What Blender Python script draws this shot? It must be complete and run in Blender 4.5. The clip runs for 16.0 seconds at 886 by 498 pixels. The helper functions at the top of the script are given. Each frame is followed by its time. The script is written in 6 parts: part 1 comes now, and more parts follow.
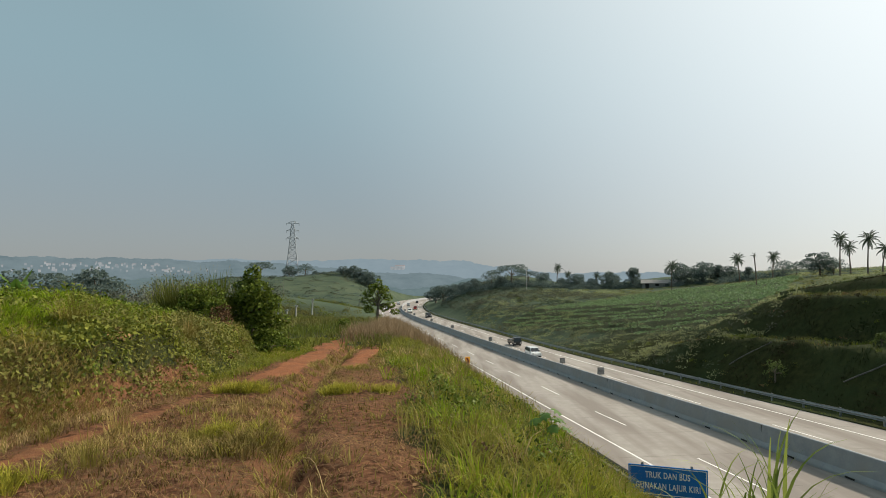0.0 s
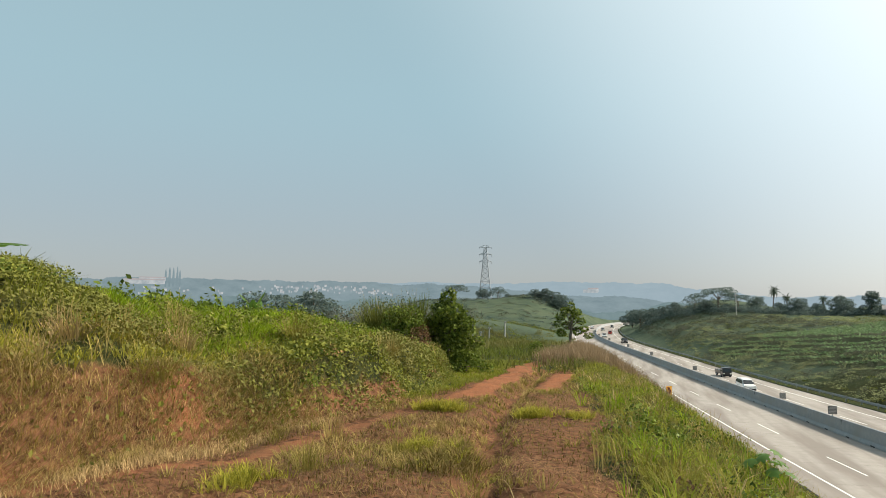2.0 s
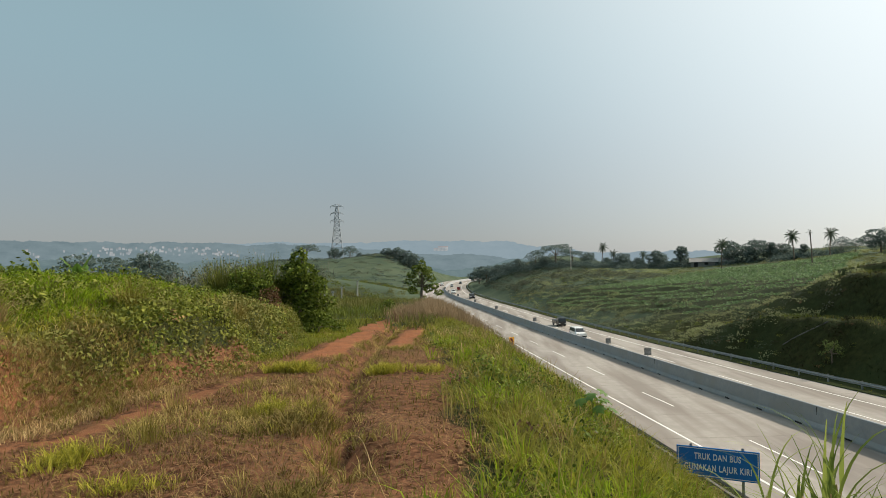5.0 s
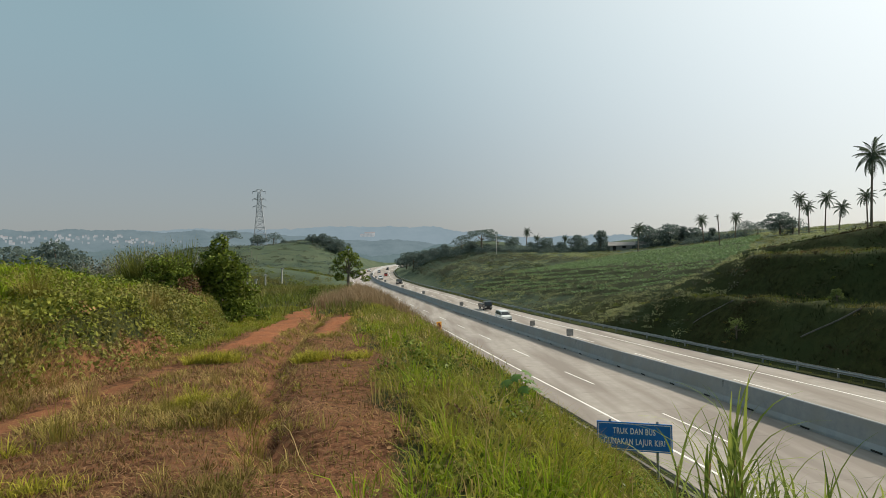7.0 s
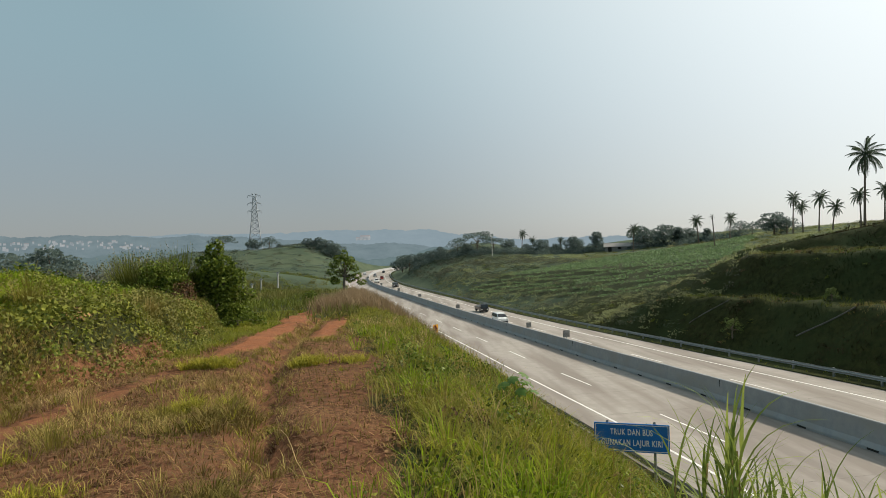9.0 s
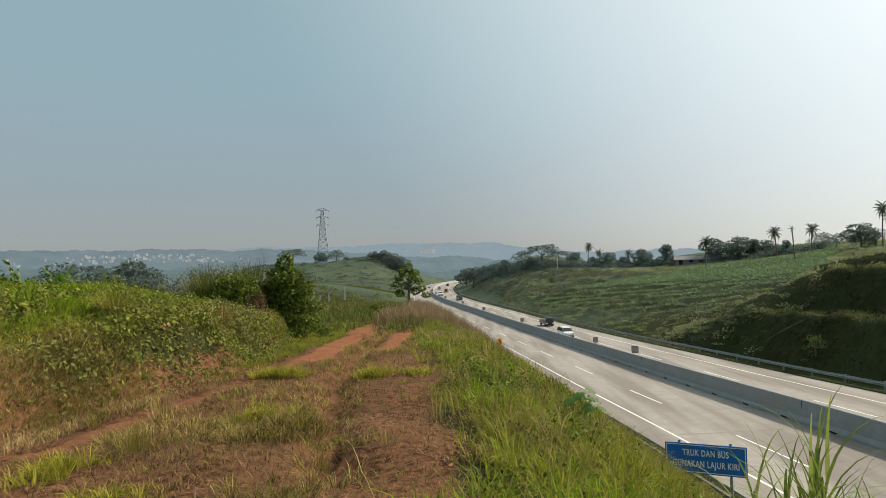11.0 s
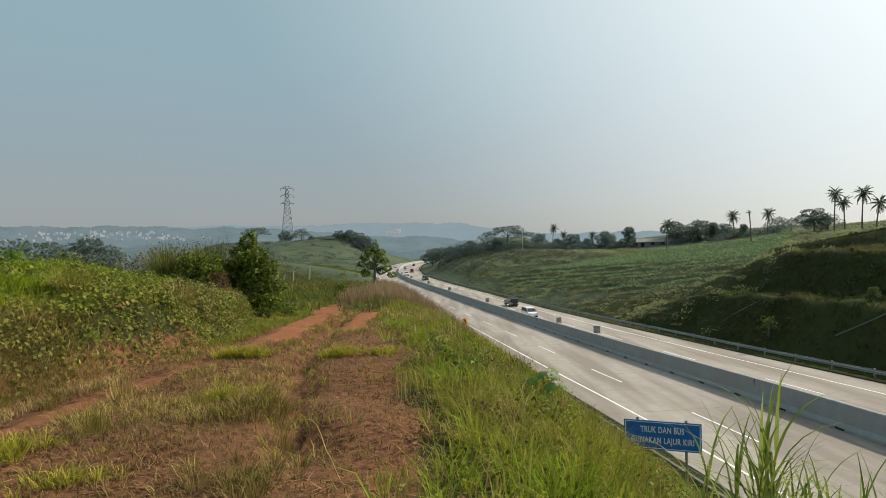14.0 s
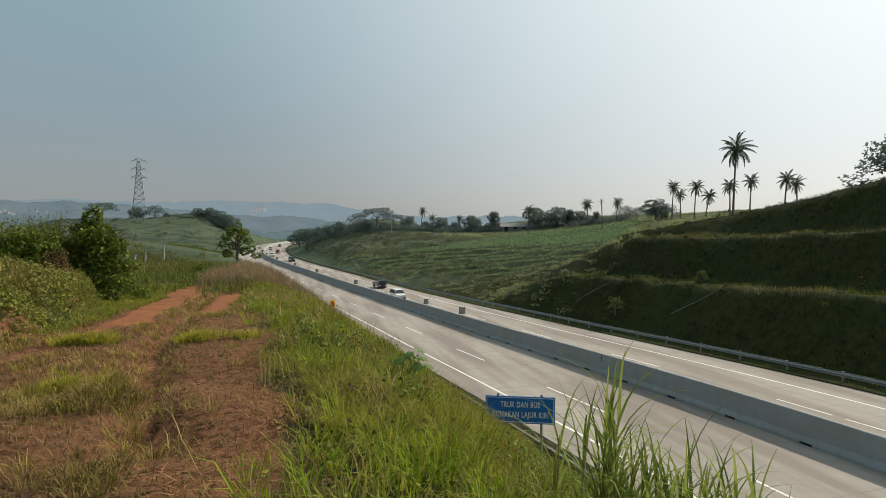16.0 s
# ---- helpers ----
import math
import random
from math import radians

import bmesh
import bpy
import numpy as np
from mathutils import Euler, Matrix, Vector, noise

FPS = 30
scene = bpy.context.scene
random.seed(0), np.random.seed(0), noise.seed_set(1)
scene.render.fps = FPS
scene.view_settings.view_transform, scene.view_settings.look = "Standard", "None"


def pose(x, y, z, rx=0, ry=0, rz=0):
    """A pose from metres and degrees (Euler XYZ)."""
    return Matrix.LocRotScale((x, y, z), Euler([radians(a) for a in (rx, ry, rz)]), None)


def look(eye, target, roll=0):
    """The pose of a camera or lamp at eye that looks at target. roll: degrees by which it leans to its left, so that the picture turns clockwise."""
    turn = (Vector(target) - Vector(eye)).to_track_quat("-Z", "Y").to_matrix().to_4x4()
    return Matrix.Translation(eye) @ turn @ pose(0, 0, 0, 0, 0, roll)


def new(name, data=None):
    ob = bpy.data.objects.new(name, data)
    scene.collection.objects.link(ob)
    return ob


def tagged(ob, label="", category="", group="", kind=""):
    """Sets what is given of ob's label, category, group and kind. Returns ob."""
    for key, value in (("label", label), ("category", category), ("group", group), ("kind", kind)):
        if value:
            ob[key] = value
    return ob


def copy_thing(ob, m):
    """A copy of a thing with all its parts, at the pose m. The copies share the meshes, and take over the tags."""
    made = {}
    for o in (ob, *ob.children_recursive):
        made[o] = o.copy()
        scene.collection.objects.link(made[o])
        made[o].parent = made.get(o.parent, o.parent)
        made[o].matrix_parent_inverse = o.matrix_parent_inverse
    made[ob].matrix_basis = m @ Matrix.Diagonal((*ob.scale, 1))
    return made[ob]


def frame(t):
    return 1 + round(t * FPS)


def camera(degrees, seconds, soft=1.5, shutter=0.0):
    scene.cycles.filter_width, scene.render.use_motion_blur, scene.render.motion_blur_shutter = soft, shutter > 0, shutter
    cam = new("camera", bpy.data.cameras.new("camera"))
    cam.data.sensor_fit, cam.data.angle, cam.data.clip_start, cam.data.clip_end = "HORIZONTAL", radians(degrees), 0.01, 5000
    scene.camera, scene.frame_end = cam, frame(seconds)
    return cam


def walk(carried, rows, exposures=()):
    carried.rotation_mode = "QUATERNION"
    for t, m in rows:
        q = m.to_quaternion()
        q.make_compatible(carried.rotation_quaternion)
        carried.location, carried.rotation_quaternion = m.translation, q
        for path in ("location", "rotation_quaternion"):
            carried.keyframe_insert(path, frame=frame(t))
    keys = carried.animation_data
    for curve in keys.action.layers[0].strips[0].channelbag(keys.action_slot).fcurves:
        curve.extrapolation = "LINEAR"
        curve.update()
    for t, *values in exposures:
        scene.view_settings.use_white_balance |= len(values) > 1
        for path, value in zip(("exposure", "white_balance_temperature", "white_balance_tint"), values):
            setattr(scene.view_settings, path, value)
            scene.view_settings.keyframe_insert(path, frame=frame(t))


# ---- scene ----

EYE = 9.6          # eye above the near road, which lies at z = 0
cam = camera(71.0, 16.0, soft=0.5)
PATH = [
    (0.0, pose(0, 0, EYE, 93.00, 0.00, 0.00)),
    (0.5, pose(0, 0, EYE, 94.11, 0.16, 5.12)),
    (1.0, pose(0, 0, EYE, 94.85, -0.37, 10.27)),
    (1.5, pose(0, 0, EYE, 94.96, -0.65, 13.78)),
    (2.0, pose(0, 0, EYE, 95.03, -0.48, 17.52)),
    (2.5, pose(0, 0, EYE, 95.27, -0.18, 20.84)),
    (3.0, pose(0, 0, EYE, 95.82, -0.13, 23.16)),
    (3.5, pose(0, 0, EYE, 95.87, 0.25, 23.83)),
    (4.0, pose(0, 0, EYE, 95.20, -0.05, 19.37)),
    (4.5, pose(0, 0, EYE, 93.31, 0.46, 10.54)),
    (5.0, pose(0, 0, EYE, 91.26, 0.54, 3.98)),
    (5.2, pose(0, 0, EYE, 90.72, 0.90, 2.60)),
    (7.5, pose(0, 0, EYE, 89.82, 1.15, -3.12)),
    (8.0, pose(0, 0, EYE, 89.93, 1.50, -3.27)),
    (10.5, pose(0, 0, EYE, 90.52, 1.82, -2.50)),
    (11.0, pose(0, 0, EYE, 91.44, 1.57, 2.77)),
    (11.5, pose(0, 0, EYE, 92.83, 1.16, 10.00)),
    (12.0, pose(0, 0, EYE, 93.44, 1.02, 15.37)),
    (12.5, pose(0, 0, EYE, 93.56, 1.24, 18.39)),
    (13.0, pose(0, 0, EYE, 92.82, 1.43, 15.37)),
    (13.5, pose(0, 0, EYE, 91.04, 1.48, 6.62)),
    (14.0, pose(0, 0, EYE, 89.54, 1.03, -0.35)),
    (14.5, pose(0, 0, EYE, 88.18, 1.09, -5.12)),
    (15.0, pose(0, 0, EYE, 87.75, 0.88, -8.98)),
    (15.5, pose(0, 0, EYE, 87.62, 0.18, -9.90)),
    (16.0, pose(0, 0, EYE, 87.78, -0.12, -12.36)),
]
# the clip's camera opens up as it turns to the darker bank
walk(cam, PATH, ((0.0, 0.0), (1.0, 0.22), (2.0, 0.42), (3.5, 0.55), (4.0, 0.45), (5.0, 0.1), (7.5, 0.02), (8.0, 0.02), (10.5, 0.02), (11.0, 0.08), (12.0, 0.32), (12.5, 0.42), (13.0, 0.35), (14.0, 0.06), (14.5, 0.03), (15.5, 0.02), (16.0, -0.1)))

# ---- world, sun ----
SUN_AZ, SUN_EL = 66.0, 40.0      # from +y towards +x, above the horizon
HAZE_LOW, HAZE_HIGH, HAZE_SUN = (0.295, 0.32, 0.34, 1), (0.305, 0.44, 0.475, 1), (1.5, 1.52, 1.46, 1)
world = bpy.data.worlds.new("hazy_sky")
scene.world = world
world.use_nodes = True
wn, wl = world.node_tree.nodes, world.node_tree.links
sky = wn.new("ShaderNodeTexSky")
sky.sky_type = "NISHITA"
sky.sun_disc = False
sky.sun_elevation = radians(SUN_EL)
sky.sun_rotation = radians(SUN_AZ)
sky.air_density, sky.dust_density, sky.ozone_density = 1.0, 1.0, 1.0
sky_dir = (math.sin(radians(SUN_AZ)) * math.cos(radians(SUN_EL)), math.cos(radians(SUN_AZ)) * math.cos(radians(SUN_EL)), math.sin(radians(SUN_EL)))


def wnode(kind, op=None, **values):
    n = wn.new(kind)
    if op:
        n.operation = op
    for k, v in values.items():
        n.inputs[int(k[1:])].default_value = v
    return n


# thick haze over the clear sky: grey-lilac low down, pale cyan above, white towards the sun
tc = wn.new("ShaderNodeTexCoord")
sep = wn.new("ShaderNodeSeparateXYZ")
wl.new(tc.outputs["Generated"], sep.inputs[0])
up = wnode("ShaderNodeMapRange", i1=0.0, i2=0.34)
up.interpolation_type = "SMOOTHSTEP"
wl.new(sep.outputs[2], up.inputs[0])
haze = wn.new("ShaderNodeMix")
haze.data_type = "RGBA"
haze.inputs[6].default_value, haze.inputs[7].default_value = HAZE_LOW, HAZE_HIGH
wl.new(up.outputs[0], haze.inputs[0])
dot = wnode("ShaderNodeVectorMath", "DOT_PRODUCT")
dot.inputs[1].default_value = sky_dir
wl.new(tc.outputs["Generated"], dot.inputs[0])
near_sun = wnode("ShaderNodeMapRange", i1=0.25, i2=1.05)
wl.new(dot.outputs["Value"], near_sun.inputs[0])
power = wnode("ShaderNodeMath", "POWER", i1=1.7)
wl.new(near_sun.outputs[0], power.inputs[0])
glow = wn.new("ShaderNodeMix")
glow.data_type = "RGBA"
glow.inputs[7].default_value = HAZE_SUN
wl.new(power.outputs[0], glow.inputs[0])
wl.new(haze.outputs[2], glow.inputs[6])
scaled = wnode("ShaderNodeVectorMath", "SCALE")
scaled.inputs["Scale"].default_value = 0.10
wl.new(sky.outputs[0], scaled.inputs[0])
both = wn.new("ShaderNodeMix")
both.data_type = "RGBA"
both.inputs[0].default_value = 0.8
wl.new(scaled.outputs[0], both.inputs[6])
wl.new(glow.outputs[2], both.inputs[7])
wl.new(both.outputs[2], wn["Background"].inputs[0])
wn["Background"].inputs[1].default_value = 1.0
sun = new("sun", bpy.data.lights.new("sun", "SUN"))
sun.data.energy, sun.data.angle, sun.data.color = 4.6, radians(1.0), (1.0, 0.90, 0.74)
sd = Vector((math.sin(radians(SUN_AZ)) * math.cos(radians(SUN_EL)), math.cos(radians(SUN_AZ)) * math.cos(radians(SUN_EL)), math.sin(radians(SUN_EL))))
sun.matrix_world = look(sd * 100, (0, 0, 0))

# ---- materials ----
def mat(name, a, b, scale=4.0, rough=0.8, bump=0.0, fine=0.0, c=None, big=0.15, metal=0.0, spec=0.3, through_light=0.0, island=0.0, stretch=None):
    """Two colours mixed by fine noise, a third by large patches; bump from the fine noise."""
    m = bpy.data.materials.new(name)
    m.use_nodes = True
    n, l = m.node_tree.nodes, m.node_tree.links
    p = n["Principled BSDF"]
    p.inputs["Roughness"].default_value, p.inputs["Metallic"].default_value = rough, metal
    p.inputs["Specular IOR Level"].default_value = 0.06 if island else spec
    geo = n.new("ShaderNodeNewGeometry")
    t1 = n.new("ShaderNodeTexNoise")
    t1.inputs["Scale"].default_value, t1.inputs["Detail"].default_value = scale, 6
    t1.inputs["Roughness"].default_value = 0.65
    l.new(geo.outputs["Position"], t1.inputs["Vector"])
    ramp = n.new("ShaderNodeMapRange")
    ramp.inputs[1].default_value, ramp.inputs[2].default_value = 0.32, 0.68
    l.new(t1.outputs[0], ramp.inputs[0])
    mix = n.new("ShaderNodeMix")
    mix.data_type = "RGBA"
    mix.inputs[6].default_value, mix.inputs[7].default_value = (*a, 1), (*b, 1)
    l.new(ramp.outputs[0], mix.inputs[0])
    out = mix.outputs[2]
    if island:
        mi = n.new("ShaderNodeMath")
        mi.operation = "MULTIPLY_ADD"
        l.new(geo.outputs["Random Per Island"], mi.inputs[0])
        mi.inputs[1].default_value, mi.inputs[2].default_value = island, 0.0
        md = n.new("ShaderNodeMath")
        md.operation = "ADD"
        l.new(mi.outputs[0], md.inputs[0])
        ms = n.new("ShaderNodeMath")
        ms.operation = "MULTIPLY"
        ms.inputs[1].default_value = 1 - island
        l.new(ramp.outputs[0], ms.inputs[0])
        l.new(ms.outputs[0], md.inputs[1])
        l.new(md.outputs[0], mix.inputs[0])
    if c:
        t2 = n.new("ShaderNodeTexNoise")
        t2.inputs["Scale"].default_value, t2.inputs["Detail"].default_value = big, 4
        if stretch:
            vm = n.new("ShaderNodeVectorMath")
            vm.operation = "MULTIPLY"
            vm.inputs[1].default_value = stretch
            l.new(geo.outputs["Position"], vm.inputs[0])
            l.new(vm.outputs[0], t2.inputs["Vector"])
        else:
            l.new(geo.outputs["Position"], t2.inputs["Vector"])
        r2 = n.new("ShaderNodeMapRange")
        r2.inputs[1].default_value, r2.inputs[2].default_value = 0.42, 0.62
        l.new(t2.outputs[0], r2.inputs[0])
        m2 = n.new("ShaderNodeMix")
        m2.data_type = "RGBA"
        m2.inputs[7].default_value = (*c, 1)
        l.new(r2.outputs[0], m2.inputs[0])
        l.new(out, m2.inputs[6])
        out = m2.outputs[2]
    l.new(out, p.inputs["Base Color"])
    if bump:
        bp = n.new("ShaderNodeBump")
        bp.inputs["Strength"].default_value, bp.inputs["Distance"].default_value = bump, fine or 0.05
        l.new(t1.outputs[0], bp.inputs["Height"])
        l.new(bp.outputs[0], p.inputs["Normal"])
    if through_light:
        tr = n.new("ShaderNodeBsdfTranslucent")
        l.new(out, tr.inputs[0])
        ad = n.new("ShaderNodeMixShader")
        ad.inputs[0].default_value = through_light
        l.new(p.outputs[0], ad.inputs[1])
        l.new(tr.outputs[0], ad.inputs[2])
        l.new(ad.outputs[0], n["Material Output"].inputs[0])
    return m


def ground_material():
    """Grassland, brown soil, red earth, dry litter and a painted haze tint, blended by masks that lie in the mesh, with
    ragged borders.
    """
    m = bpy.data.materials.new("ground_cover")
    m.use_nodes = True
    n, l = m.node_tree.nodes, m.node_tree.links
    p = n["Principled BSDF"]
    p.inputs["Roughness"].default_value = 0.95
    p.inputs["Specular IOR Level"].default_value = 0.05
    geo = n.new("ShaderNodeNewGeometry")

    def tex(scale, detail=6):
        t = n.new("ShaderNodeTexNoise")
        t.inputs["Scale"].default_value, t.inputs["Detail"].default_value, t.inputs["Roughness"].default_value = scale, detail, 0.68
        l.new(geo.outputs["Position"], t.inputs["Vector"])
        return t.outputs[0]

    def rng(x, lo, hi):
        r = n.new("ShaderNodeMapRange")
        r.inputs[1].default_value, r.inputs[2].default_value = lo, hi
        l.new(x, r.inputs[0])
        return r.outputs[0]

    def mixc(f, c1, c2):
        x = n.new("ShaderNodeMix")
        x.data_type = "RGBA"
        l.new(f, x.inputs[0])
        for k, c in ((6, c1), (7, c2)):
            if isinstance(c, tuple):
                x.inputs[k].default_value = (*c, 1)
            else:
                l.new(c, x.inputs[k])
        return x.outputs[2]

    fine, mid, wide = tex(9), tex(1.6), tex(0.09)
    grass = mixc(rng(mid, 0.35, 0.65), (0.020, 0.024, 0.009), (0.048, 0.052, 0.017))
    grass = mixc(rng(wide, 0.45, 0.62), grass, (0.034, 0.046, 0.017))
    soil = mixc(rng(fine, 0.38, 0.62), (0.048, 0.022, 0.012), (0.21, 0.10, 0.052))
    soil = mixc(rng(mid, 0.46, 0.72), soil, (0.19, 0.09, 0.046))
    red = mixc(rng(fine, 0.3, 0.7), (0.185, 0.07, 0.032), (0.32, 0.135, 0.066))
    red = mixc(rng(mid, 0.45, 0.7), red, (0.16, 0.078, 0.042))
    bare = mixc(rng(fine, 0.3, 0.7), (0.055, 0.055, 0.032), (0.045, 0.06, 0.028))
    out = grass
    # paler blue-green for distant ground: haze painted into the base colour
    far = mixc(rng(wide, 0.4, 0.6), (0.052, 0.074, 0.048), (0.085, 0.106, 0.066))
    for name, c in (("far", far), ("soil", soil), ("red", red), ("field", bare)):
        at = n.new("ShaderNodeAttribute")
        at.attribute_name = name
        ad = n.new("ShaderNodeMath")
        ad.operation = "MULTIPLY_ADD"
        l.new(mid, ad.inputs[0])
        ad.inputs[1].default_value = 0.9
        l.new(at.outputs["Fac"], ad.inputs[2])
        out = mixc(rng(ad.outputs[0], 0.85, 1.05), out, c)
    l.new(out, p.inputs["Base Color"])
    b = n.new("ShaderNodeBump")
    b.inputs["Strength"].default_value, b.inputs["Distance"].default_value = 0.7, 0.06
    l.new(fine, b.inputs["Height"])
    l.new(b.outputs[0], p.inputs["Normal"])
    return m


M_GROUND = ground_material()
M_CONC = mat("road_concrete", (0.285, 0.255, 0.222), (0.345, 0.312, 0.278), 1.2, 0.85, 0.2, 0.01, (0.215, 0.185, 0.16), 1.0, stretch=(0.55, 0.05, 0.3))
M_BARR = mat("barrier_concrete", (0.27, 0.285, 0.30), (0.35, 0.36, 0.37), 2.0, 0.85, 0.2, 0.01, (0.30, 0.30, 0.29), 0.5)
M_LINE = mat("road_paint", (0.62, 0.61, 0.57), (0.78, 0.77, 0.74), 6, 0.7)
M_STEEL = mat("galvanised_steel", (0.24, 0.26, 0.265), (0.34, 0.36, 0.36), 3, 0.5, 0, 0, None, 0, 0.6)


def link_mesh(name, verts, faces, material, parent=None, label="", smooth=False):
    me = bpy.data.meshes.new(name)
    me.from_pydata([tuple(v) for v in verts], [], [tuple(f) for f in faces])
    me.update()
    if material:
        me.materials.append(material)
    if smooth:
        me.shade_smooth()
    ob = new(name, me)
    if parent:
        ob.parent = parent
    return tagged(ob, label) if label else ob


def part(name, bm, material, parent=None, label="", smooth=False):
    me = bpy.data.meshes.new(name)
    bm.to_mesh(me)
    bm.free()
    me.materials.append(material)
    if smooth:
        me.shade_smooth()
    ob = new(name, me)
    if parent:
        ob.parent = parent
    return tagged(ob, label) if label else ob


# ---- the lie of the land ----
def sm(t):
    t = np.clip(t, 0, 1)
    return t * t * (3 - 2 * t)


def spline(xs, ys):
    """A smooth curve through points (monotone-ish Hermite)."""
    xs, ys = np.array(xs, float), np.array(ys, float)
    d = np.gradient(ys, xs)

    def at(q):
        q = np.asarray(q, float)
        i = np.clip(np.searchsorted(xs, q) - 1, 0, len(xs) - 2)
        h = xs[i + 1] - xs[i]
        t = np.clip((q - xs[i]) / h, 0, 1)
        return ((2 * t**3 - 3 * t**2 + 1) * ys[i] + (t**3 - 2 * t**2 + t) * h * d[i] + (3 * t**2 - 2 * t**3) * ys[i + 1] + (t**3 - t**2) * h * d[i + 1])
    return at


# foot of the median barrier's near face, x over y, and the road's height
road_x = spline((-250, -60, 0, 20, 35, 50, 77, 108, 153, 200, 261, 320, 389, 469, 520, 600, 720), (40, 28, 23.4, 21.4, 19.4, 17.5, 14.2, 10.2, 2.2, -7.5, -17, -21.5, -23.5, -20, -11, 14, 70))
road_z = spline((-250, 0, 27, 60, 110, 200, 320, 540, 720), (1.5, 0.2, 0.0, -1.2, -2.9, -3.4, -4.0, -4.8, -5))


def road_u(x, y):
    """Signed distance from the barrier's near foot: right positive."""
    s = (road_x(y + 1) - road_x(y - 1)) / 2
    return (x - road_x(y)) / np.sqrt(1 + s * s)


def wobble(x, y, f, seed=0.0):
    return (np.sin(x * f * 1.3 + y * f * 0.7 + seed) + np.sin(y * f * 1.7 - x * f * 0.6 + 2.1 * seed + 1) + np.sin((x + y) * f * 2.3 + seed * 3)) / 3


bench_z = spline((-30, 0, 12, 22, 31, 45, 60, 80, 110), (7.9, 7.95, 7.55, 6.95, 6.5, 6.1, 5.8, 4.5, 1.0))
ridge_z = spline((-40, -5, 3, 5, 7.2, 8.4, 9.6, 14, 17.5, 25, 40, 70), (10.8, 10.7, 10.62, 10.47, 10.08, 9.62, 9.42, 9.15, 8.8, 8.0, 6.4, 3.5))
toe_x = spline((-20, 0, 5, 12.5, 22, 35, 60), (-7.5, -6.2, -5.4, -4.9, -6.6, -10, -18))


def near_line(x, y, xs, ys):
    """Distance to a winding line."""
    best = np.full(np.shape(x), 1e9)
    for (x0, y0), (x1, y1) in zip(zip(xs, ys), zip(xs[1:], ys[1:])):
        dx, dy = x1 - x0, y1 - y0
        t = np.clip(((x - x0) * dx + (y - y0) * dy) / (dx * dx + dy * dy), 0, 1)
        best = np.minimum(best, np.hypot(x - x0 - t * dx, y - y0 - t * dy))
    return best


def berm_shift(x, y, k):
    """How far each step of the cutting wanders from its line."""
    return (0.75 * wobble(x, y, 0.11, k) + 0.3 * wobble(x, y, 0.32, k + 5)) * (k > 0)


TRAIL = ((-7.0, -5.4, -4.5, -4.1, -4.3, -4.7, -5.2), (2, 4.6, 6.6, 9.6, 15.5, 19.5, 23))
RUT = ((-1.3, -1.9, -2.6, -3.2, -3.9, -4.3), (5.5, 8, 11.7, 17, 24, 30))


